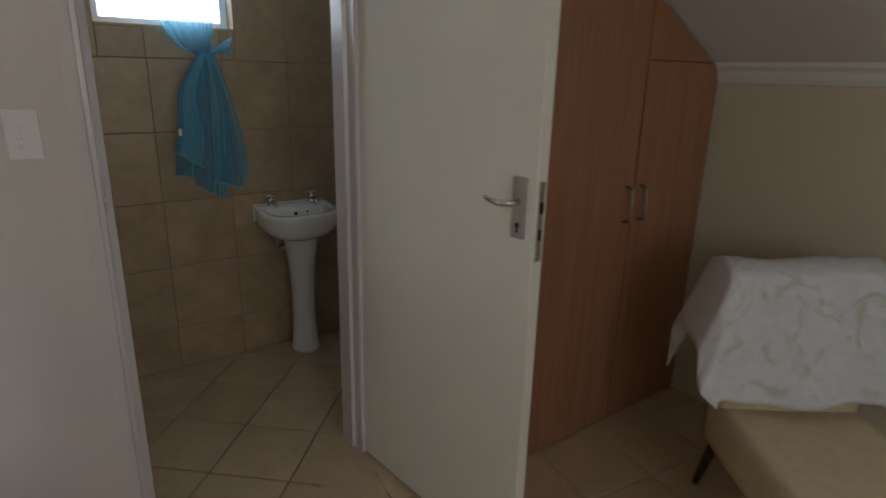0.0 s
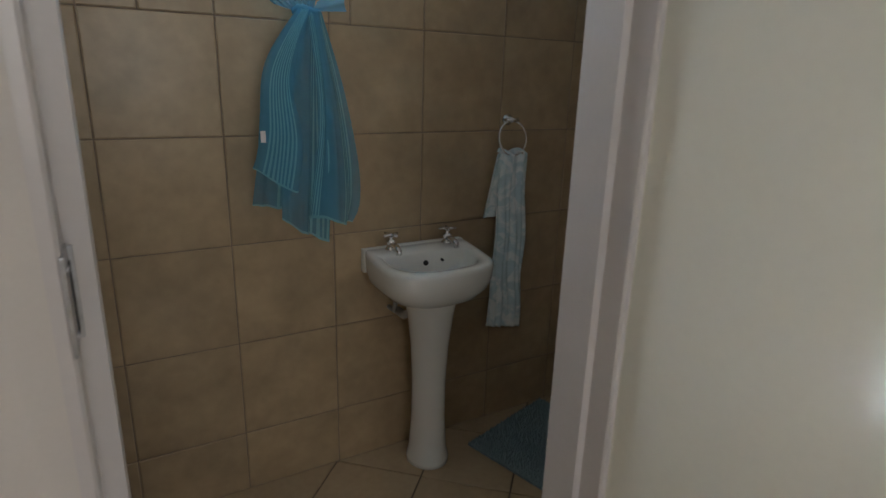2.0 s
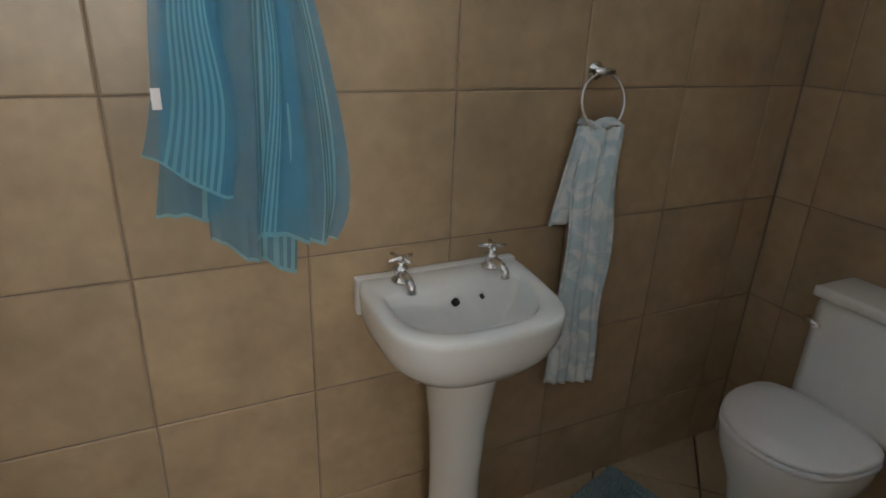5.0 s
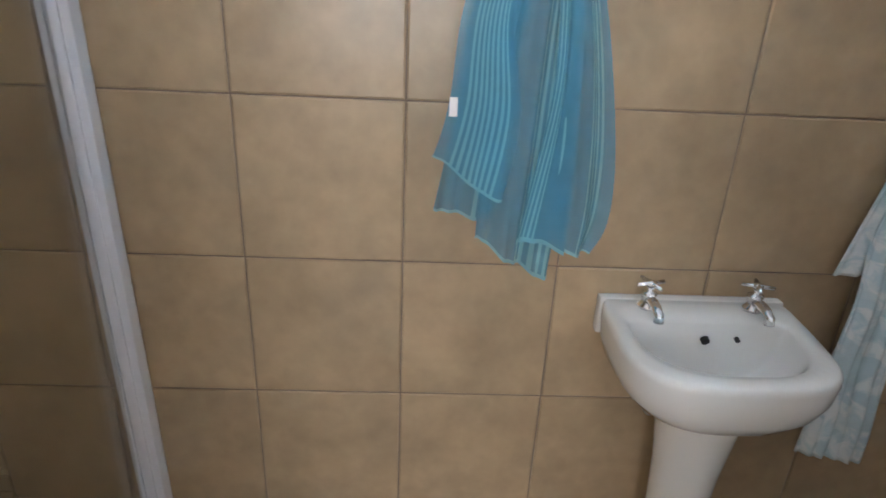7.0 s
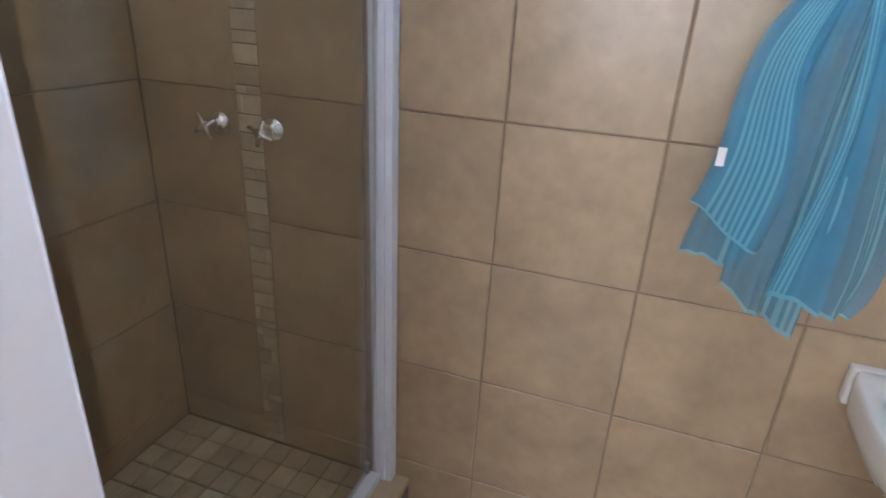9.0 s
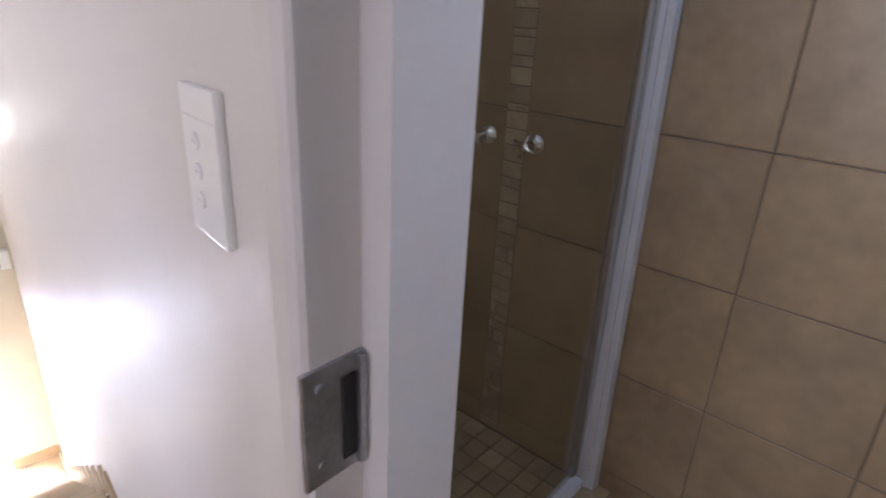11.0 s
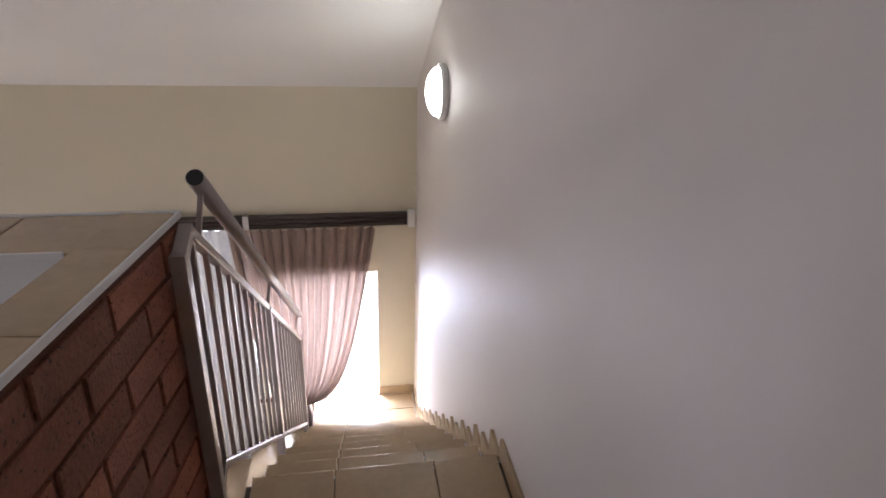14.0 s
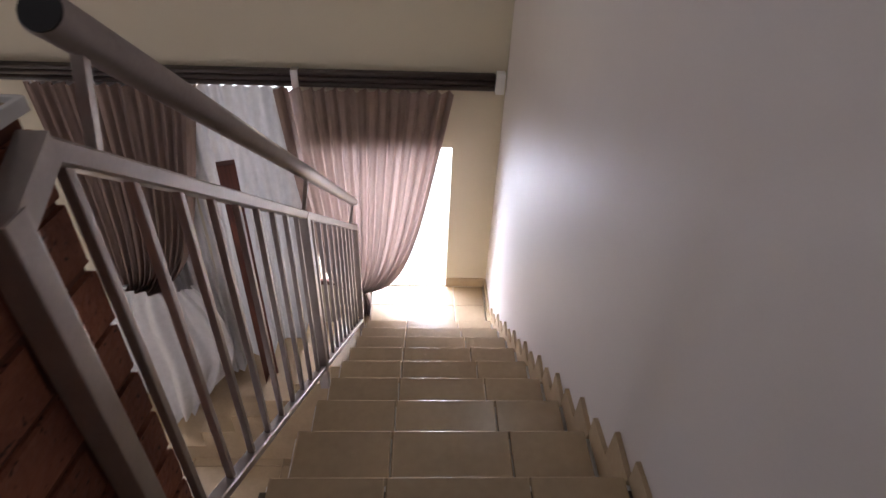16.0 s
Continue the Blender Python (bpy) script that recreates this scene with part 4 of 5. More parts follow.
vo = empty("voile_curtain", BATH, "sheer turquoise voile curtain knotted below the window", "curtain")
KNOT = 1.62
VOILE = (
    ("under_panel", voile_panel([(0.225, KNOT), (0.12, 1.44), (0.078, 1.17), (0.055, 1.055)], [(0.26, KNOT), (0.215, 1.4), (0.205, 1.2), (0.197, 1.066)], -0.045, 1.5, 1, 0.03), SHEER_STRIPE[4], (0.55, 0.98)),
    ("right_panel", voile_panel([(0.262, KNOT), (0.30, 1.4), (0.312, 1.18), (0.312, 0.984)], [(0.30, KNOT), (0.366, 1.40), (0.412, 1.17), (0.418, 1.03), (0.392, 0.957)], -0.045, 1.0, 2, 0.008), SHEER_STRIPE[4], (0.5, 0.86)),
    ("back_panel", voile_panel([(0.235, KNOT), (0.175, 1.4), (0.15, 1.15), (0.142, 1.0)], [(0.285, KNOT), (0.305, 1.4), (0.312, 1.12), (0.303, 0.908)], -0.066, 2.2, 3, 0.012), SHEER_STRIPE[5], (0.55, 0.97)),
    ("centre_panel", voile_panel([(0.24, KNOT), (0.26, 1.42), (0.26, 1.26), (0.221, 1.0)], [(0.28, KNOT), (0.309, 1.4), (0.32, 1.18), (0.318, 0.982)], -0.09, 0.8, 4, 0.002), SHEER_STRIPE[5], (-0.04, 0.5)),
    ("front_panel", voile_panel([(0.21, KNOT), (0.108, 1.46), (0.078, 1.27), (0.053, 1.173)], [(0.25, KNOT), (0.19, 1.43), (0.208, 1.25), (0.187, 1.089)], -0.112, 1.0, 5, 0.006), SHEER_STRIPE[8], (0.27, 0.84)))
for nm, f, mt, (s0, s1) in VOILE:
    c = cloth(nm, f, 60, 40, mt)
    for lp in c.data.uv_layers[0].data:
        lp.uv = ((lp.uv[0] - s0) / (s1 - s0), lp.uv[1])
    c.parent = vo
for nm, f, nu, nv in (("gathered_top", voile_top, 80, 30), ("knot_tail", voile_tail, 10, 10)):
    c = cloth(nm, f, nu, nv, SHEER)
    c.parent = vo
bm = bmesh.new()
tube(bm, [(0.25 + 0.034 * math.cos(a), -0.055 + 0.03 * math.sin(a), 1.62 + 0.006 * math.sin(2 * a)) for a in [k * 0.35 for k in range(19)]], 0.009, 8)
own("tie_band", bm, SHEER, vo, "", True)
label_tag = own("care_tag", boxes((0.080, 0.094, -0.131, -0.129, 1.247, 1.28)), PLASTIC, vo, "small white care tag")
curtain_pole = empty("curtain_wire", BATH, "thin white wire above the bathroom window", "curtain wire")
bm = bmesh.new()
tube(bm, [(WU[0] - 0.05, -0.05, 2.3), (WU[1] + 0.05, -0.05, 2.3)], 0.005, 8)
own("wire", bm, WHITE_TRIM, curtain_pole)
for u in (WU[0] - 0.045, WU[1] + 0.045):
    own("hook", boxes((u - 0.005, u + 0.005, -0.055, -0.001, 2.295, 2.305)), WHITE_TRIM, curtain_pole)

# ---- basin ----
BAS = BATH @ pose(0.64, 0, 0)
basin = empty("wash_basin", BAS, "small white ceramic pedestal basin with two chrome taps", "wash basin")


def dee(w, front, back, n=40, square=2.6):
    """Outline of a basin: straight back, rounded front."""
    pts = []
    for k in range(n):
        a = 2 * math.pi * k / n
        c, s = math.cos(a), math.sin(a)
        e = 2 / square
        x = w / 2 * math.copysign(abs(c) ** e, c)
        if s > 0:
            y = back * abs(s) ** (2 / 6.0)
            x = w / 2 * math.copysign(abs(c) ** (2 / 6.0), c)
        else:
            y = -front * abs(s) ** e
        pts.append((x, y))
    return pts


RIM = 0.845


def ring(w, front, back, z, mid=-0.15, square=2.6):
    return [(x, mid + y, z) for x, y in dee(w, front, back, 40, square)]


bm = bmesh.new()
rows = [ring(0.17, 0.10, 0.12, 0.683, -0.13), ring(0.24, 0.13, 0.125, 0.686, -0.13), ring(0.33, 0.165, 0.13, 0.706, -0.132, 2.8), ring(0.385, 0.186, 0.13, 0.738, -0.132, 3.0), ring(0.408, 0.197, 0.13, 0.775, -0.132, 3.2), ring(0.416, 0.201, 0.13, 0.815, -0.132, 3.2), ring(0.413, 0.199, 0.129, 0.828, -0.132, 3.2), ring(0.402, 0.193, 0.127, 0.834, -0.132, 3.1),
        ring(0.345, 0.158, 0.038, 0.832, -0.132, 2.7), ring(0.335, 0.150, 0.032, 0.822, -0.132, 2.6), ring(0.31, 0.130, 0.022, 0.778, -0.132, 2.5), ring(0.24, 0.09, 0.012, 0.735, -0.134, 2.2), ring(0.10, 0.04, 0.0, 0.716, -0.137, 2.0), ring(0.03, 0.012, 0.0, 0.713, -0.14, 2.0)]
for r in rows:
    for i, (x, y, z) in enumerate(r):
        if z > 0.81:
            r[i] = (x, y, z + 0.020 * max(0.0, (y + 0.20) / 0.20))
loft(bm, rows)
own("bowl", bm, CERAMIC, basin, "", True)
own("tap_ledge", boxes((-0.206, 0.206, -0.03, -0.002, 0.765, 0.853), bevel=0.008), CERAMIC, basin)
bm = bmesh.new()
loft(bm, [[(0.014 + 0.5 * w * math.cos(a), -0.125 + 0.5 * dd * math.sin(a) * (1 if math.sin(a) < 0 else 0.8), z) for a in (2 * math.pi * k / 28 for k in range(28))] for w, dd, z in ((0.165, 0.19, 0.0), (0.165, 0.19, 0.02), (0.145, 0.165, 0.06), (0.13, 0.145, 0.2), (0.13, 0.14, 0.35), (0.145, 0.16, 0.5), (0.175, 0.19, 0.62), (0.205, 0.21, 0.70))])
own("pedestal", bm, CERAMIC, basin, "white ceramic pedestal", True)
for sx in (-1, 1):
    tp = own("tap", turned(bmesh.new(), [(0.0, 0.0), (0.021, 0.0), (0.021, 0.006), (0.015, 0.011), (0.014, 0.026), (0.017, 0.029), (0.017, 0.035), (0.008, 0.038), (0.007, 0.05), (0.011, 0.052), (0.011, 0.06), (0.0, 0.063)], 20, pose(sx * 0.115, -0.062, RIM + 0.006)), CHROME, basin, "chrome pillar tap", True)
    bm = bmesh.new()
    tube(bm, [(sx * 0.115, -0.068, RIM + 0.026), (sx * 0.115, -0.088, RIM + 0.029), (sx * 0.115, -0.108, RIM + 0.027), (sx * 0.115, -0.128, RIM + 0.018), (sx * 0.115, -0.13, RIM + 0.005)], [0.011, 0.011, 0.0105, 0.01, 0.0105], 14)
    own("spout", bm, CHROME, tp, "", True)
    bm = bmesh.new()
    ang = 0.3 if sx < 0 else -0.35
    for a in (ang, ang + math.pi / 2):
        dx, dy = 0.033 * math.cos(a), 0.033 * math.sin(a)
        tube(bm, [(sx * 0.115 - dx, -0.062 - dy, RIM + 0.062), (sx * 0.115, -0.062, RIM + 0.062), (sx * 0.115 + dx, -0.062 + dy, RIM + 0.062)], [0.0042, 0.006, 0.0042], 10)
    own("cross_handle", bm, CHROME, tp, "", True)
# black plugs put the shade of the overflow holes into colour
for u, z, r in ((0.0, 0.803, 0.009), (0.068, 0.806, 0.005)):
    bm = bmesh.new()
    tube(bm, [(u, -0.108, z), (u, -0.117, z - 0.003)], r, 14)
    own("overflow_hole", bm, DARK, basin, "overflow hole drawn as a black plug")
bm = bmesh.new()
turned(bm, [(0.0, 0.0), (0.022, 0.0), (0.022, 0.003), (0.014, 0.004), (0.0, 0.002)], 18, pose(0, -0.15, 0.715))
own("drain", bm, CHROME, basin, "chrome waste ring", True)
bm = bmesh.new()
tube(bm, [(-0.07, -0.03, 0.60), (-0.07, -0.08, 0.60), (-0.05, -0.11, 0.62), (-0.04, -0.12, 0.66)], 0.016, 12)
tube(bm, [(-0.095, -0.004, 0.61), (-0.095, -0.05, 0.61), (-0.09, -0.055, 0.66)], 0.009, 10)
own("waste_pipe", bm, STEEL, basin, "", True)

# ---- towel ring and towel ----
RNG = BATH @ pose(1.043, 0, 0)
tr = empty("towel_ring", RNG, "chrome towel ring on a round wall rose", "towel ring")
bm = bmesh.new()
turned(bm, [(0.0, 0.0), (0.022, 0.0), (0.022, 0.006), (0.01, 0.012), (0.009, 0.04), (0.0, 0.042)], 20, pose(0, 0, 1.295, 90, 0, 0))
own("wall_rose", bm, CHROME, tr, "", True)
bm = bmesh.new()
tube(bm, [(-0.028, -0.036, 1.295), (0.028, -0.036, 1.295)], 0.0075, 12)
own("cross_pin", bm, CHROME, tr, "", True)
bm = bmesh.new()
tube(bm, [(0.064 * math.sin(a), -0.034 - 0.012 * (1 - math.cos(a)), 1.292 - 0.064 + 0.064 * math.cos(a) * 1.0) for a in [6.2832 * k / 40 for k in range(41)]], 0.0042, 10, False)
own("ring", bm, CHROME, tr, "", True)


def towel_front(s, t):
    x = (s - 0.5)
    w = 0.115 + 0.05 * (1 - t) ** 0.8
    fold = 0.011 * math.sin(2.2 * 6.28 * s + 1) * (0.4 + 0.6 * t) + 0.005 * math.sin(31 * s + 9 * t)
    hem = 0.03 * s
    return Vector((0.012 + x * w - 0.02 * (1 - t) + 0.004 * math.sin(14 * t), -0.062 + fold - 0.012 * (1 - t), 0.475 - hem + (1.17 - 0.475 + hem) * t))


def towel_back(s, t):
    x = (s - 0.5)
    w = 0.10 + 0.03 * (1 - t)
    return Vector((-0.012 + x * w - 0.026 * (1 - t), -0.03 + 0.006 * math.sin(15 * s) - 0.018 * t, 0.92 + (1.17 - 0.92) * t + 0.01 * s))


def towel_over(s, t):
    x = (s - 0.5)
    a = math.pi * t
    fold = 0.011 * math.sin(2.2 * 6.28 * s + 1)
    return Vector((0.0 + 0.012 * (1 - t) - 0.012 * t + x * (0.115 - 0.015 * t), -0.047 - 0.015 * math.cos(a) + fold * (1 - t), 1.17 + 0.017 * math.sin(a) + 0.006 * math.cos(9 * s)))


tw = empty("hand_towel", RNG, "pale blue and white hand towel hung through the ring", "towel")
for nm, f, nv in (("front_fold", towel_front, 60), ("back_fold", towel_back, 24), ("top_fold", towel_over, 10)):
    c = cloth(nm, f, 30, nv, TOWEL, thick=0.006)
    c.parent = tw

# ---- toilet and mat ----
TO = BATH @ pose(UR, -0.425, 0, 0, 0, 0)
toilet = empty("toilet", TO, "white ceramic toilet with the lid closed", "toilet")
own("cistern", boxes((-0.165, -0.005, -0.165, 0.12, 0.40, 0.725), bevel=0.03), CERAMIC, toilet, "", True)
own("cistern_lid", boxes((-0.175, -0.003, -0.175, 0.13, 0.727, 0.76), bevel=0.012), CERAMIC, toilet, "", True)


def seat_ring(z, k=1.0):
    out = []
    for i in range(40):
        a = 2 * math.pi * i / 40
        c, s = math.cos(a), math.sin(a)
        x = -0.285 + (0.20 if c < 0 else 0.13) * k * math.copysign(abs(c) ** (1.0 if c < 0 else 0.55), c)
        out.append((x, 0.185 * k * math.copysign(abs(s) ** 0.85, s), z))
    return out


own("bowl", loft(bmesh.new(), [[(x * 0.72 - 0.10, y * 0.62, z) for x, y, z in seat_ring(0.0, 0.9)], [(x * 0.72 - 0.10, y * 0.6, z) for x, y, z in seat_ring(0.12, 0.85)], [(x * 0.85 - 0.05, y * 0.75, z) for x, y, z in seat_ring(0.24, 0.92)], seat_ring(0.33, 0.95), seat_ring(0.385, 0.98), seat_ring(0.392, 0.96)]), CERAMIC, toilet, "", True)
own("seat", loft(bmesh.new(), [seat_ring(0.394, 0.98), seat_ring(0.397, 1.0), seat_ring(0.408, 1.0), seat_ring(0.411, 0.985)]), PLASTIC, toilet, "", True)
own("seat_lid", loft(bmesh.new(), [seat_ring(0.413, 0.975), seat_ring(0.416, 0.99), seat_ring(0.426, 0.985), seat_ring(0.432, 0.95), seat_ring(0.436, 0.7), seat_ring(0.437, 0.3)]), PLASTIC, toilet, "white closed lid", True)
bm = bmesh.new()
tube(bm, [(-0.166, 0.12, 0.66), (-0.185, 0.12, 0.66), (-0.187, 0.08, 0.655)], 0.008, 10)
own("flush_lever", bm, CHROME, toilet, "", True)

rnd = random.Random(7)
bm = bmesh.new()
MT = [(2.09, 1.195), (2.55, 1.40), (2.745, 0.935), (2.285, 0.73)]
na, nb = 46, 44
for i in range(na):
    for j in range(nb):
        a, b = (i + rnd.uniform(0.2, 0.8)) / na, (j + rnd.uniform(0.2, 0.8)) / nb
        p = [(1 - a) * (1 - b) * MT[0][k] + a * (1 - b) * MT[1][k] + a * b * MT[2][k] + (1 - a) * b * MT[3][k] for k in (0, 1)]
        h, r = rnd.uniform(0.012, 0.02), 0.0055
        top = bm.verts.new((p[0] + rnd.uniform(-0.004, 0.004), p[1] + rnd.uniform(-0.004, 0.004), 0.008 + h))
        base = [bm.verts.new((p[0] + r * math.cos(q), p[1] + r * math.sin(q), 0.008)) for q in (0, 2.1, 4.2)]
        for k in range(3):
            bm.faces.new((base[k], base[(k + 1) % 3], top))
bath_mat = empty("bath_mat", None, "blue tufted cotton bath mat on the tiles", "bath mat")
part("tufted_top", bm, MAT_BLUE, bath_mat)
bm = bmesh.new()
lo = [bm.verts.new((x, y, 0.001)) for x, y in MT]
hi = [bm.verts.new((x, y, 0.011)) for x, y in MT]
bm.faces.new(hi)
bm.faces.new(lo[::-1])
for k in range(4):
    bm.faces.new((lo[k], lo[(k + 1) % 4], hi[(k + 1) % 4], hi[k]))
part("backing", bm, MAT_BLUE, bath_mat)

# ---- shower ----
SH_Z, KERB_U = 0.14, -0.53
base = tagged(mesh_object("shower_base", box(bmesh.new(), UL, KERB_U, -0.89, -0.001, 0.0, SH_Z - 0.004, m=BATH), FLOOR_GROUT), "raised shower base with cream mosaic floor", "shower base", kind="structure")
part("kerb", box(bmesh.new(), KERB_U - 0.11, KERB_U, -0.89, -0.001, SH_Z - 0.003, 0.162, bevel=0.003, m=BATH), FLOOR_TILE, base)
for i in range(10):
    for j in range(11):
        u0 = UL + 0.004 + i * 0.07
        v0 = -0.004 - (j + 1) * 0.08
        if u0 + 0.065 < KERB_U - 0.11:
            lay("mosaic_tile", base, BATH @ pose(0, 0, SH_Z + 0.003, -90, 0, 0), u0, u0 + 0.065, v0, v0 + 0.075, MOSAIC, 0.007)
screen = empty("shower_screen", BATH, "clear glass shower screen in white aluminium channels", "shower screen")


def leaning(bm):
    """The screen's uprights stand a little out of plumb."""
    for v in bm.verts:
        v.co.x += 0.02 * (1.6 - v.co.z) / 1.44
    return bm


own("wall_channel", leaning(boxes((-0.655, -0.642, -0.035, -0.001, 0.164, 2.0), (-0.6415, -0.628, -0.031, -0.001, 0.164, 2.0), bevel=0.003)), WHITE_ALU, screen)
own("door_stile", leaning(boxes((-0.626, -0.611, -0.045, -0.004, 0.166, 2.0), (-0.6105, -0.592, -0.041, -0.004, 0.166, 2.0), bevel=0.003)), WHITE_ALU, screen)
own("bottom_channel", boxes((-0.65, -0.605, -0.90, -0.047, 0.163, 0.192), bevel=0.003), WHITE_ALU, screen)
own("top_channel", boxes((-0.65, -0.605, -0.90, -0.047, 1.965, 2.0), bevel=0.003), WHITE_ALU, screen)
g = own("glass_panel", boxes((-0.630, -0.624, -0.972, -0.046, 0.222, 1.965)), SHOWER_GLASS, screen)
g.visible_shadow = False
own("near_stile", boxes((-0.655, -0.605, -0.935, -0.902, 0.164, 0.93), bevel=0.006), WHITE_ALU, screen)
bm = bmesh.new()
turned(bm, [(0.0, 0.0), (0.02, 0.0)] + [(0.034 * math.cos(a), 0.03 + 0.034 * math.sin(a)) for a in (-0.9, -0.5, 0.0, 0.5, 0.9, 1.3)] + [(0.0, 0.064)], 24, pose(-0.63, -0.918, 0.93))
own("end_knob", bm, WHITE_TRIM, screen, "round white knob", True)
bm = bmesh.new()
tube(bm, [(-0.64, -0.06, 0.195), (-0.64, -0.06, 0.232)], 0.008, 10)
own("pivot", bm, STEEL, screen)
for u in (-1.098, -0.933):
    st = empty("shower_tap", BATH @ pose(u, 0, 1.166), "chrome shower tap with a round wall flange", "shower tap", "shower taps")
    bm = bmesh.new()
    turned(bm, [(0.0, 0.0), (0.032, 0.0), (0.032, 0.004), (0.022, 0.014), (0.012, 0.018), (0.011, 0.045), (0.014, 0.047), (0.014, 0.062), (0.0, 0.064)], 24, pose(0, 0, 0, 90, 0, 0))
    own("flange", bm, CHROME, st, "", True)
    bm = bmesh.new()
    for a in (0.5 if u < -1 else 1.2, (0.5 if u < -1 else 1.2) + math.pi / 2):
        tube(bm, [(-0.036 * math.cos(a), -0.057, -0.036 * math.sin(a)), (0, -0.058, 0), (0.036 * math.cos(a), -0.057, 0.036 * math.sin(a))], [0.005, 0.007, 0.005], 10)
    own("cross_handle", bm, CHROME, st, "", True)

# ---- brick balustrade wall ----
WALL_TOP = 0.965
NEAR = pose(-0.19, -0.838, 0, 0, 0, -6.4) @ pose(0.19, 0.838, 0)
bm = boxes((-0.185, 0.0, -3.4, -0.963, -0.12, WALL_TOP))
box(bm, -0.187, 0.72, -0.945, -0.846, -0.3, WALL_TOP, m=NEAR)
brick_wall = structure("wall_stairwell", bm, MORTAR, "low face-brick wall round the stairwell with a tiled top", "low wall")
bm = boxes((0.001, 0.009, -3.4, -1.0, -0.008, WALL_TOP))
box(bm, 0.03, 0.72, -0.953, -0.9455, -0.008, WALL_TOP, m=NEAR)
part("plaster_face", bm, CEIL, brick_wall, "white plaster on the room side")
BL, BHT, BJ = 0.2145, 0.071, 0.0115
jit = random.Random(11)
rows_z = [WALL_TOP - 0.003 - (k + 1) * (BHT + BJ) for k in range(16)]
BRICK_MESHES = {}


def brick_mesh(length):
    key = round(length, 3)
    if key not in BRICK_MESHES:
        for variant in range(5):
            bm = boxes((-length / 2, length / 2, 0.0, 0.05, 0.0, BHT), bevel=0.003)
            for v in bm.verts:
                v.co += Vector((jit.uniform(-0.0012, 0.0012), jit.uniform(-0.0012, 0.0012), jit.uniform(-0.0012, 0.0012)))
            me = bpy.data.meshes.new("brick")
            bm.to_mesh(me)
            bm.free()
            me.materials.append(BRICK)
            BRICK_MESHES.setdefault(key, []).append(me)
    return jit.choice(BRICK_MESHES[key])


for k, z in enumerate(rows_z):
    shift = -0.19 + (0.0 if k % 2 else -(BL + BJ) / 2)
    x = shift
    while x < 0.70:
        a, b = max(x, -0.19 - (0.012 if k % 2 else 0.0)), min(x + BL, 0.72)
        if b - a > 0.03:
            ob = new("brick", brick_mesh(b - a))
            ob.parent = brick_wall
            ob.matrix_world = NEAR @ pose((a + b) / 2, -0.838 + jit.uniform(-0.003, 0.002), z, 0, 0, 180)
        x += BL + BJ
for k, z in enumerate(rows_z[:4]):
    y = -0.96 - (0.0 if k % 2 else 0.11)
    while y > -3.2:
        ob = new("brick", brick_mesh(BL))
        ob.parent = brick_wall
        ob.matrix_world = pose(-0.196, y - BL / 2, z, 0, 0, -90)
        y -= BL + BJ
cap_z = WALL_TOP + 0.014
for a, b in cut([0.008, 0.306], -0.186, 0.72, 0.004):
    lay("cap_tile", brick_wall, NEAR @ pose(0, 0, cap_z, -90, 0, 0), a, b, -0.957, -0.846, FLOOR_TILE, 0.012)
for a, b in cut([-1.144 - 0.338 * k for k in range(7)][::-1], -3.4, -0.956, 0.004):
    lay("cap_tile", brick_wall, pose(0, 0, cap_z - 0.002, -90, 0, 0), -0.19, 0.01, a, b, FLOOR_TILE, 0.012)
part("edge_trim", box(bmesh.new(), -0.196, 0.72, -0.8445, -0.8385, WALL_TOP + 0.001, cap_z + 0.0015, bevel=0.0015, m=NEAR), WHITE_TRIM, brick_wall, "white plastic tile edging strip")
part("edge_trim", boxes((0.0105, 0.016, -3.4, -0.99, WALL_TOP + 0.001, cap_z + 0.0015), bevel=0.0015), WHITE_TRIM, brick_wall)
part("edge_trim", boxes((-0.198, -0.1925, -3.4, -0.842, WALL_TOP + 0.001, cap_z + 0.0015), bevel=0.0015), WHITE_TRIM, brick_wall)

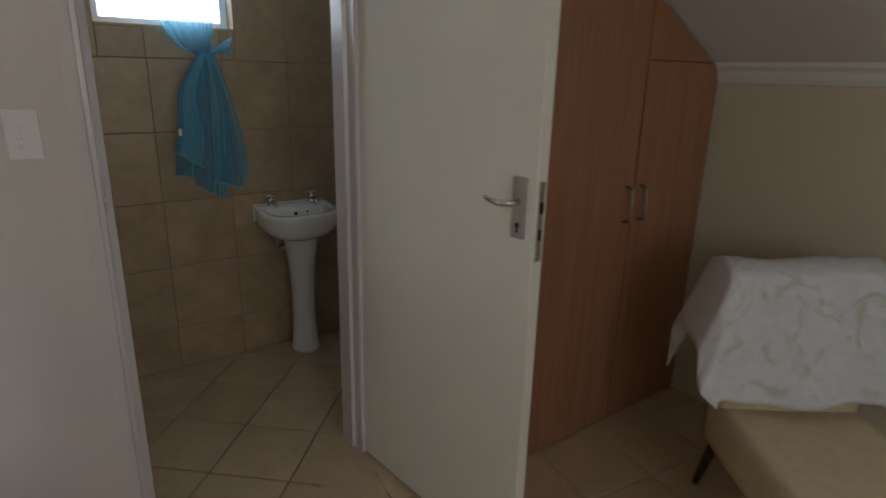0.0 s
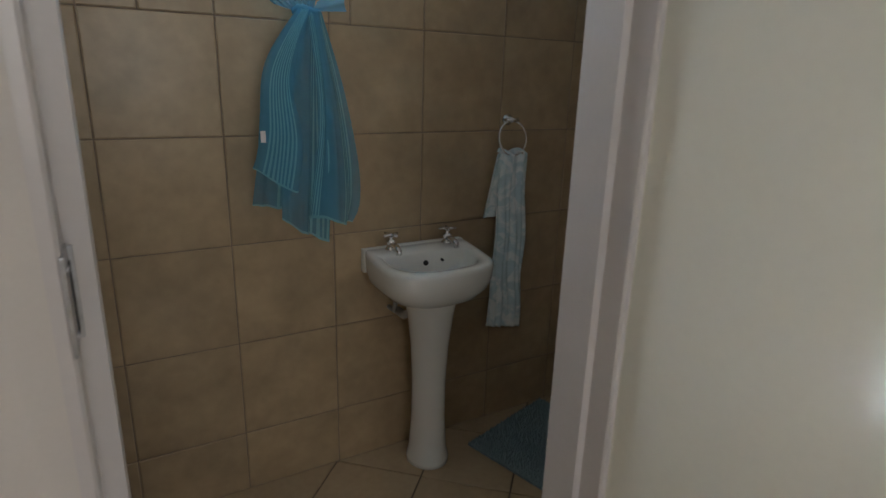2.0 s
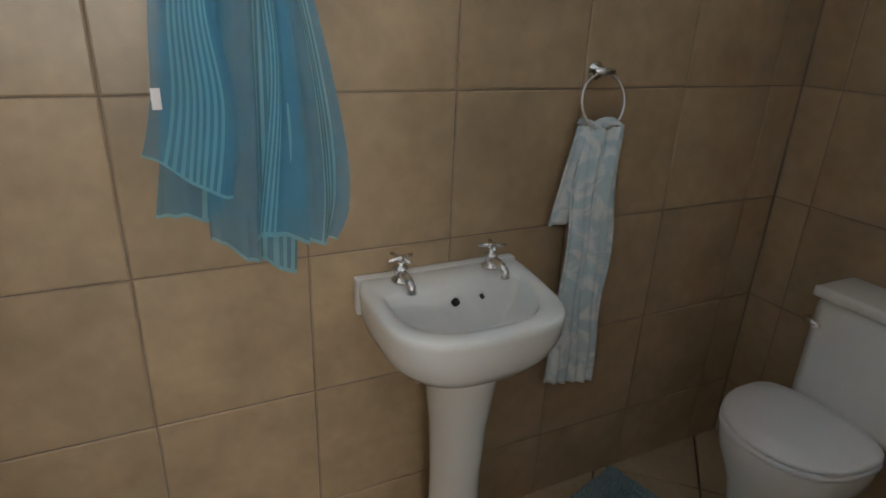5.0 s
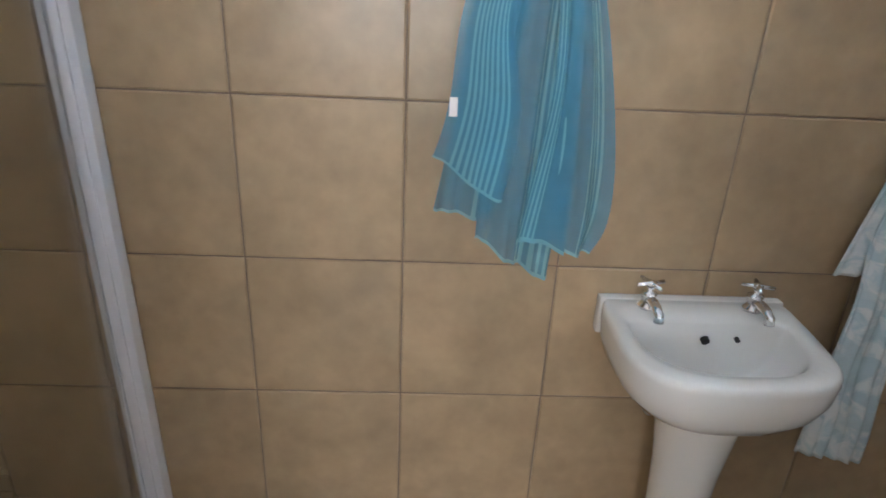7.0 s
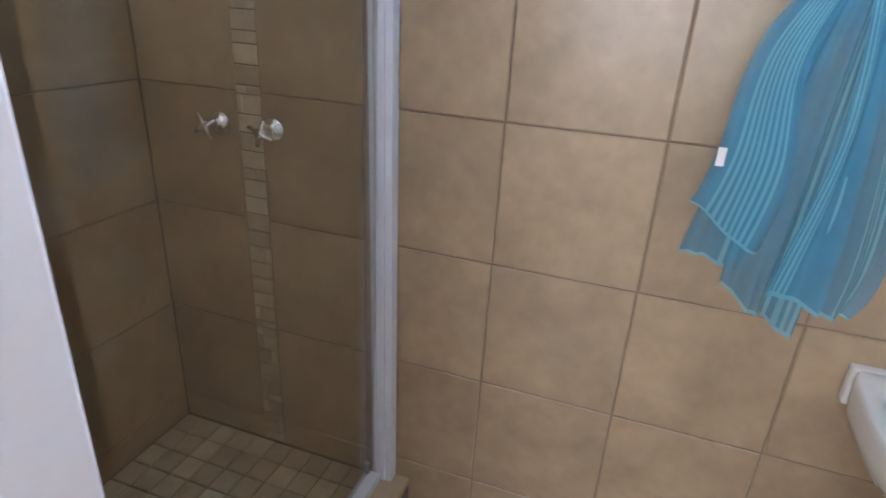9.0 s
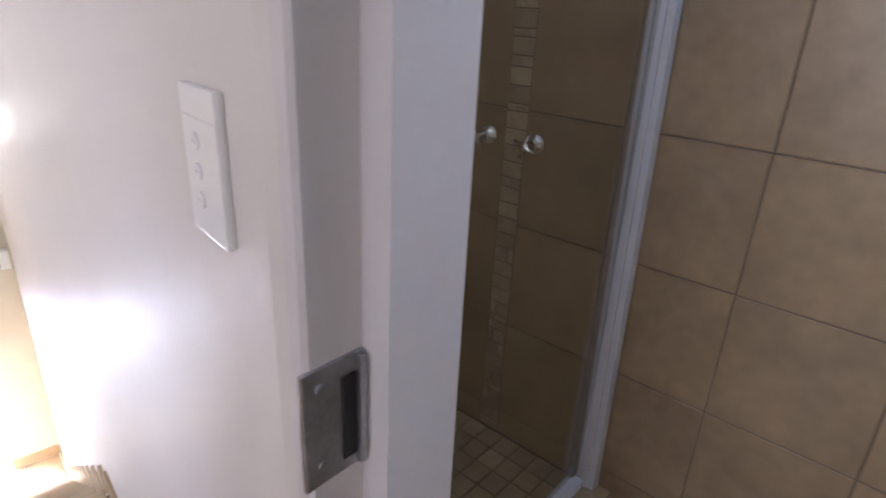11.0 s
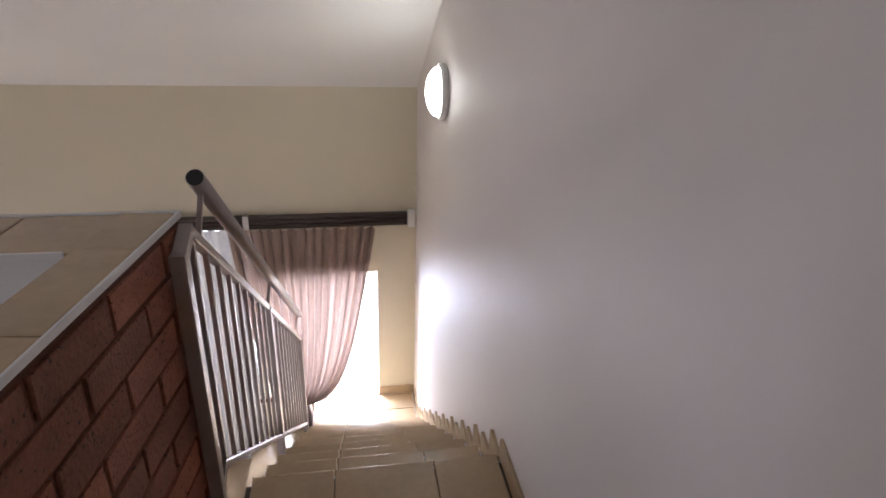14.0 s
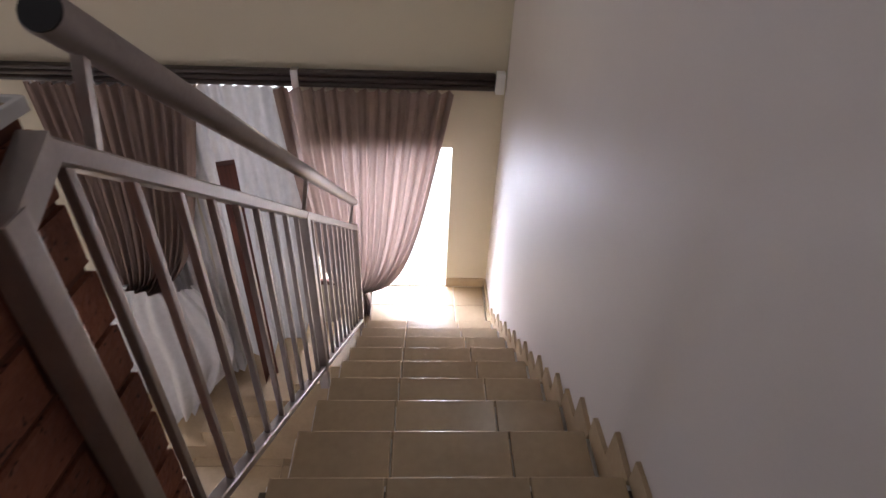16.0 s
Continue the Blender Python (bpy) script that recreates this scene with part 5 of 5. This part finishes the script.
# ---- wall and floor tiles of the bathroom ----
rows_t = [TILE_Z0 + TILE_DZ * k for k in range(-1, 7)]
cols = [TILE_U * k for k in range(-5, 7)]
GAP = 0.0036
for w0, w1 in cut(rows_t, 0.0, BH - 0.05, GAP):
    for u0, u1 in cut(cols, UL, UR, GAP):
        if u1 < -0.75 and u0 > -1.2 or (u0 < -1.04 < u1) or (u0 < -0.97 < u1):
            for a, b in ((u0, min(u1, -1.043)), (max(u0, -0.966), u1)):
                if b - a > 0.03 and w1 > SH_Z:
                    lay("tile", wall_bath, BATH, a, b, max(w0, SH_Z), w1, TILE)
            continue
        if w1 <= WU[2] + 0.01 or u1 <= WU[0] + 0.02 or u0 >= WU[1] - 0.02:
            lay("tile", wall_bath, BATH, u0, u1, w0, w1, TILE)
            continue
        if u0 < WU[0] - 0.03:
            lay("tile", wall_bath, BATH, u0, WU[0] - 0.002, w0, w1, TILE)
        if u1 > WU[1] + 0.03:
            lay("tile", wall_bath, BATH, WU[1] + 0.002, u1, w0, w1, TILE)
        if w0 < WU[2] - 0.03:
            lay("tile", wall_bath, BATH, max(u0, WU[0] + 0.002), min(u1, WU[1] - 0.002), w0, WU[2] - 0.008, TILE)
        if w1 > WU[3] + 0.03:
            lay("tile", wall_bath, BATH, max(u0, WU[0] + 0.002), min(u1, WU[1] - 0.002), WU[3] + 0.004, w1, TILE)
# mosaic strip behind the shower taps
pick = random.Random(5)
z = SH_Z
while z < 2.3:
    h = pick.choice((0.022, 0.048, 0.048, 0.05, 0.03))
    split = pick.random()
    if split < 0.55:
        spans = [(-1.039, -0.97)]
    else:
        c = -1.005 + pick.uniform(-0.018, 0.018)
        spans = [(-1.039, c - 0.002), (c + 0.002, -0.97)]
    for a, b in spans:
        lay("mosaic_tile", wall_bath, BATH @ pose(0, -0.002, 0), a, b, z + 0.002, z + h - 0.002, MOSAIC)
    z += h
SIDE = BATH @ pose(UL, 0, 0, 0, 0, 90)
for w0, w1 in cut(rows_t, 0.0, BH - 0.05, GAP):
    for u0, u1 in cut([-0.30, -0.638], -0.88, -0.002, GAP):
        if w1 > SH_Z:
            lay("tile", wall_shower, SIDE, u0, u1, max(w0, SH_Z), w1, TILE)
SIDE_R = BATH @ pose(UR, 0, 0, 0, 0, -90)
for w0, w1 in cut(rows_t, 0.0, BH - 0.05, GAP):
    for u0, u1 in cut([0.12 + 0.338 * k for k in range(5)], 0.002, 1.09, GAP):
        lay("tile", wall_toilet, SIDE_R, u0, u1, w0, w1, TILE)
# diagonal floor tiles, clipped by the walls that stand on them
DIA = pose(1.451, 0.533, 0, 0, 0, -35.5)
P = 0.338
inv = (BATH.inverted())
for i in range(-7, 8):
    for j in range(-7, 8):
        c = DIA @ Vector(((i + 0.5) * P, (j + 0.5) * P, 0))
        q = inv @ c
        if -0.3 < c.y and c.x > 0.6 and q.y < 0.13 and -0.62 < q.x < UR + 0.2:
            lay("tile", floor_bath, DIA @ pose(0, 0, -0.001, -90, 0, 0), i * P + 0.003, (i + 1) * P - 0.003, j * P + 0.003, (j + 1) * P - 0.003, FLOOR_TILE, 0.007)
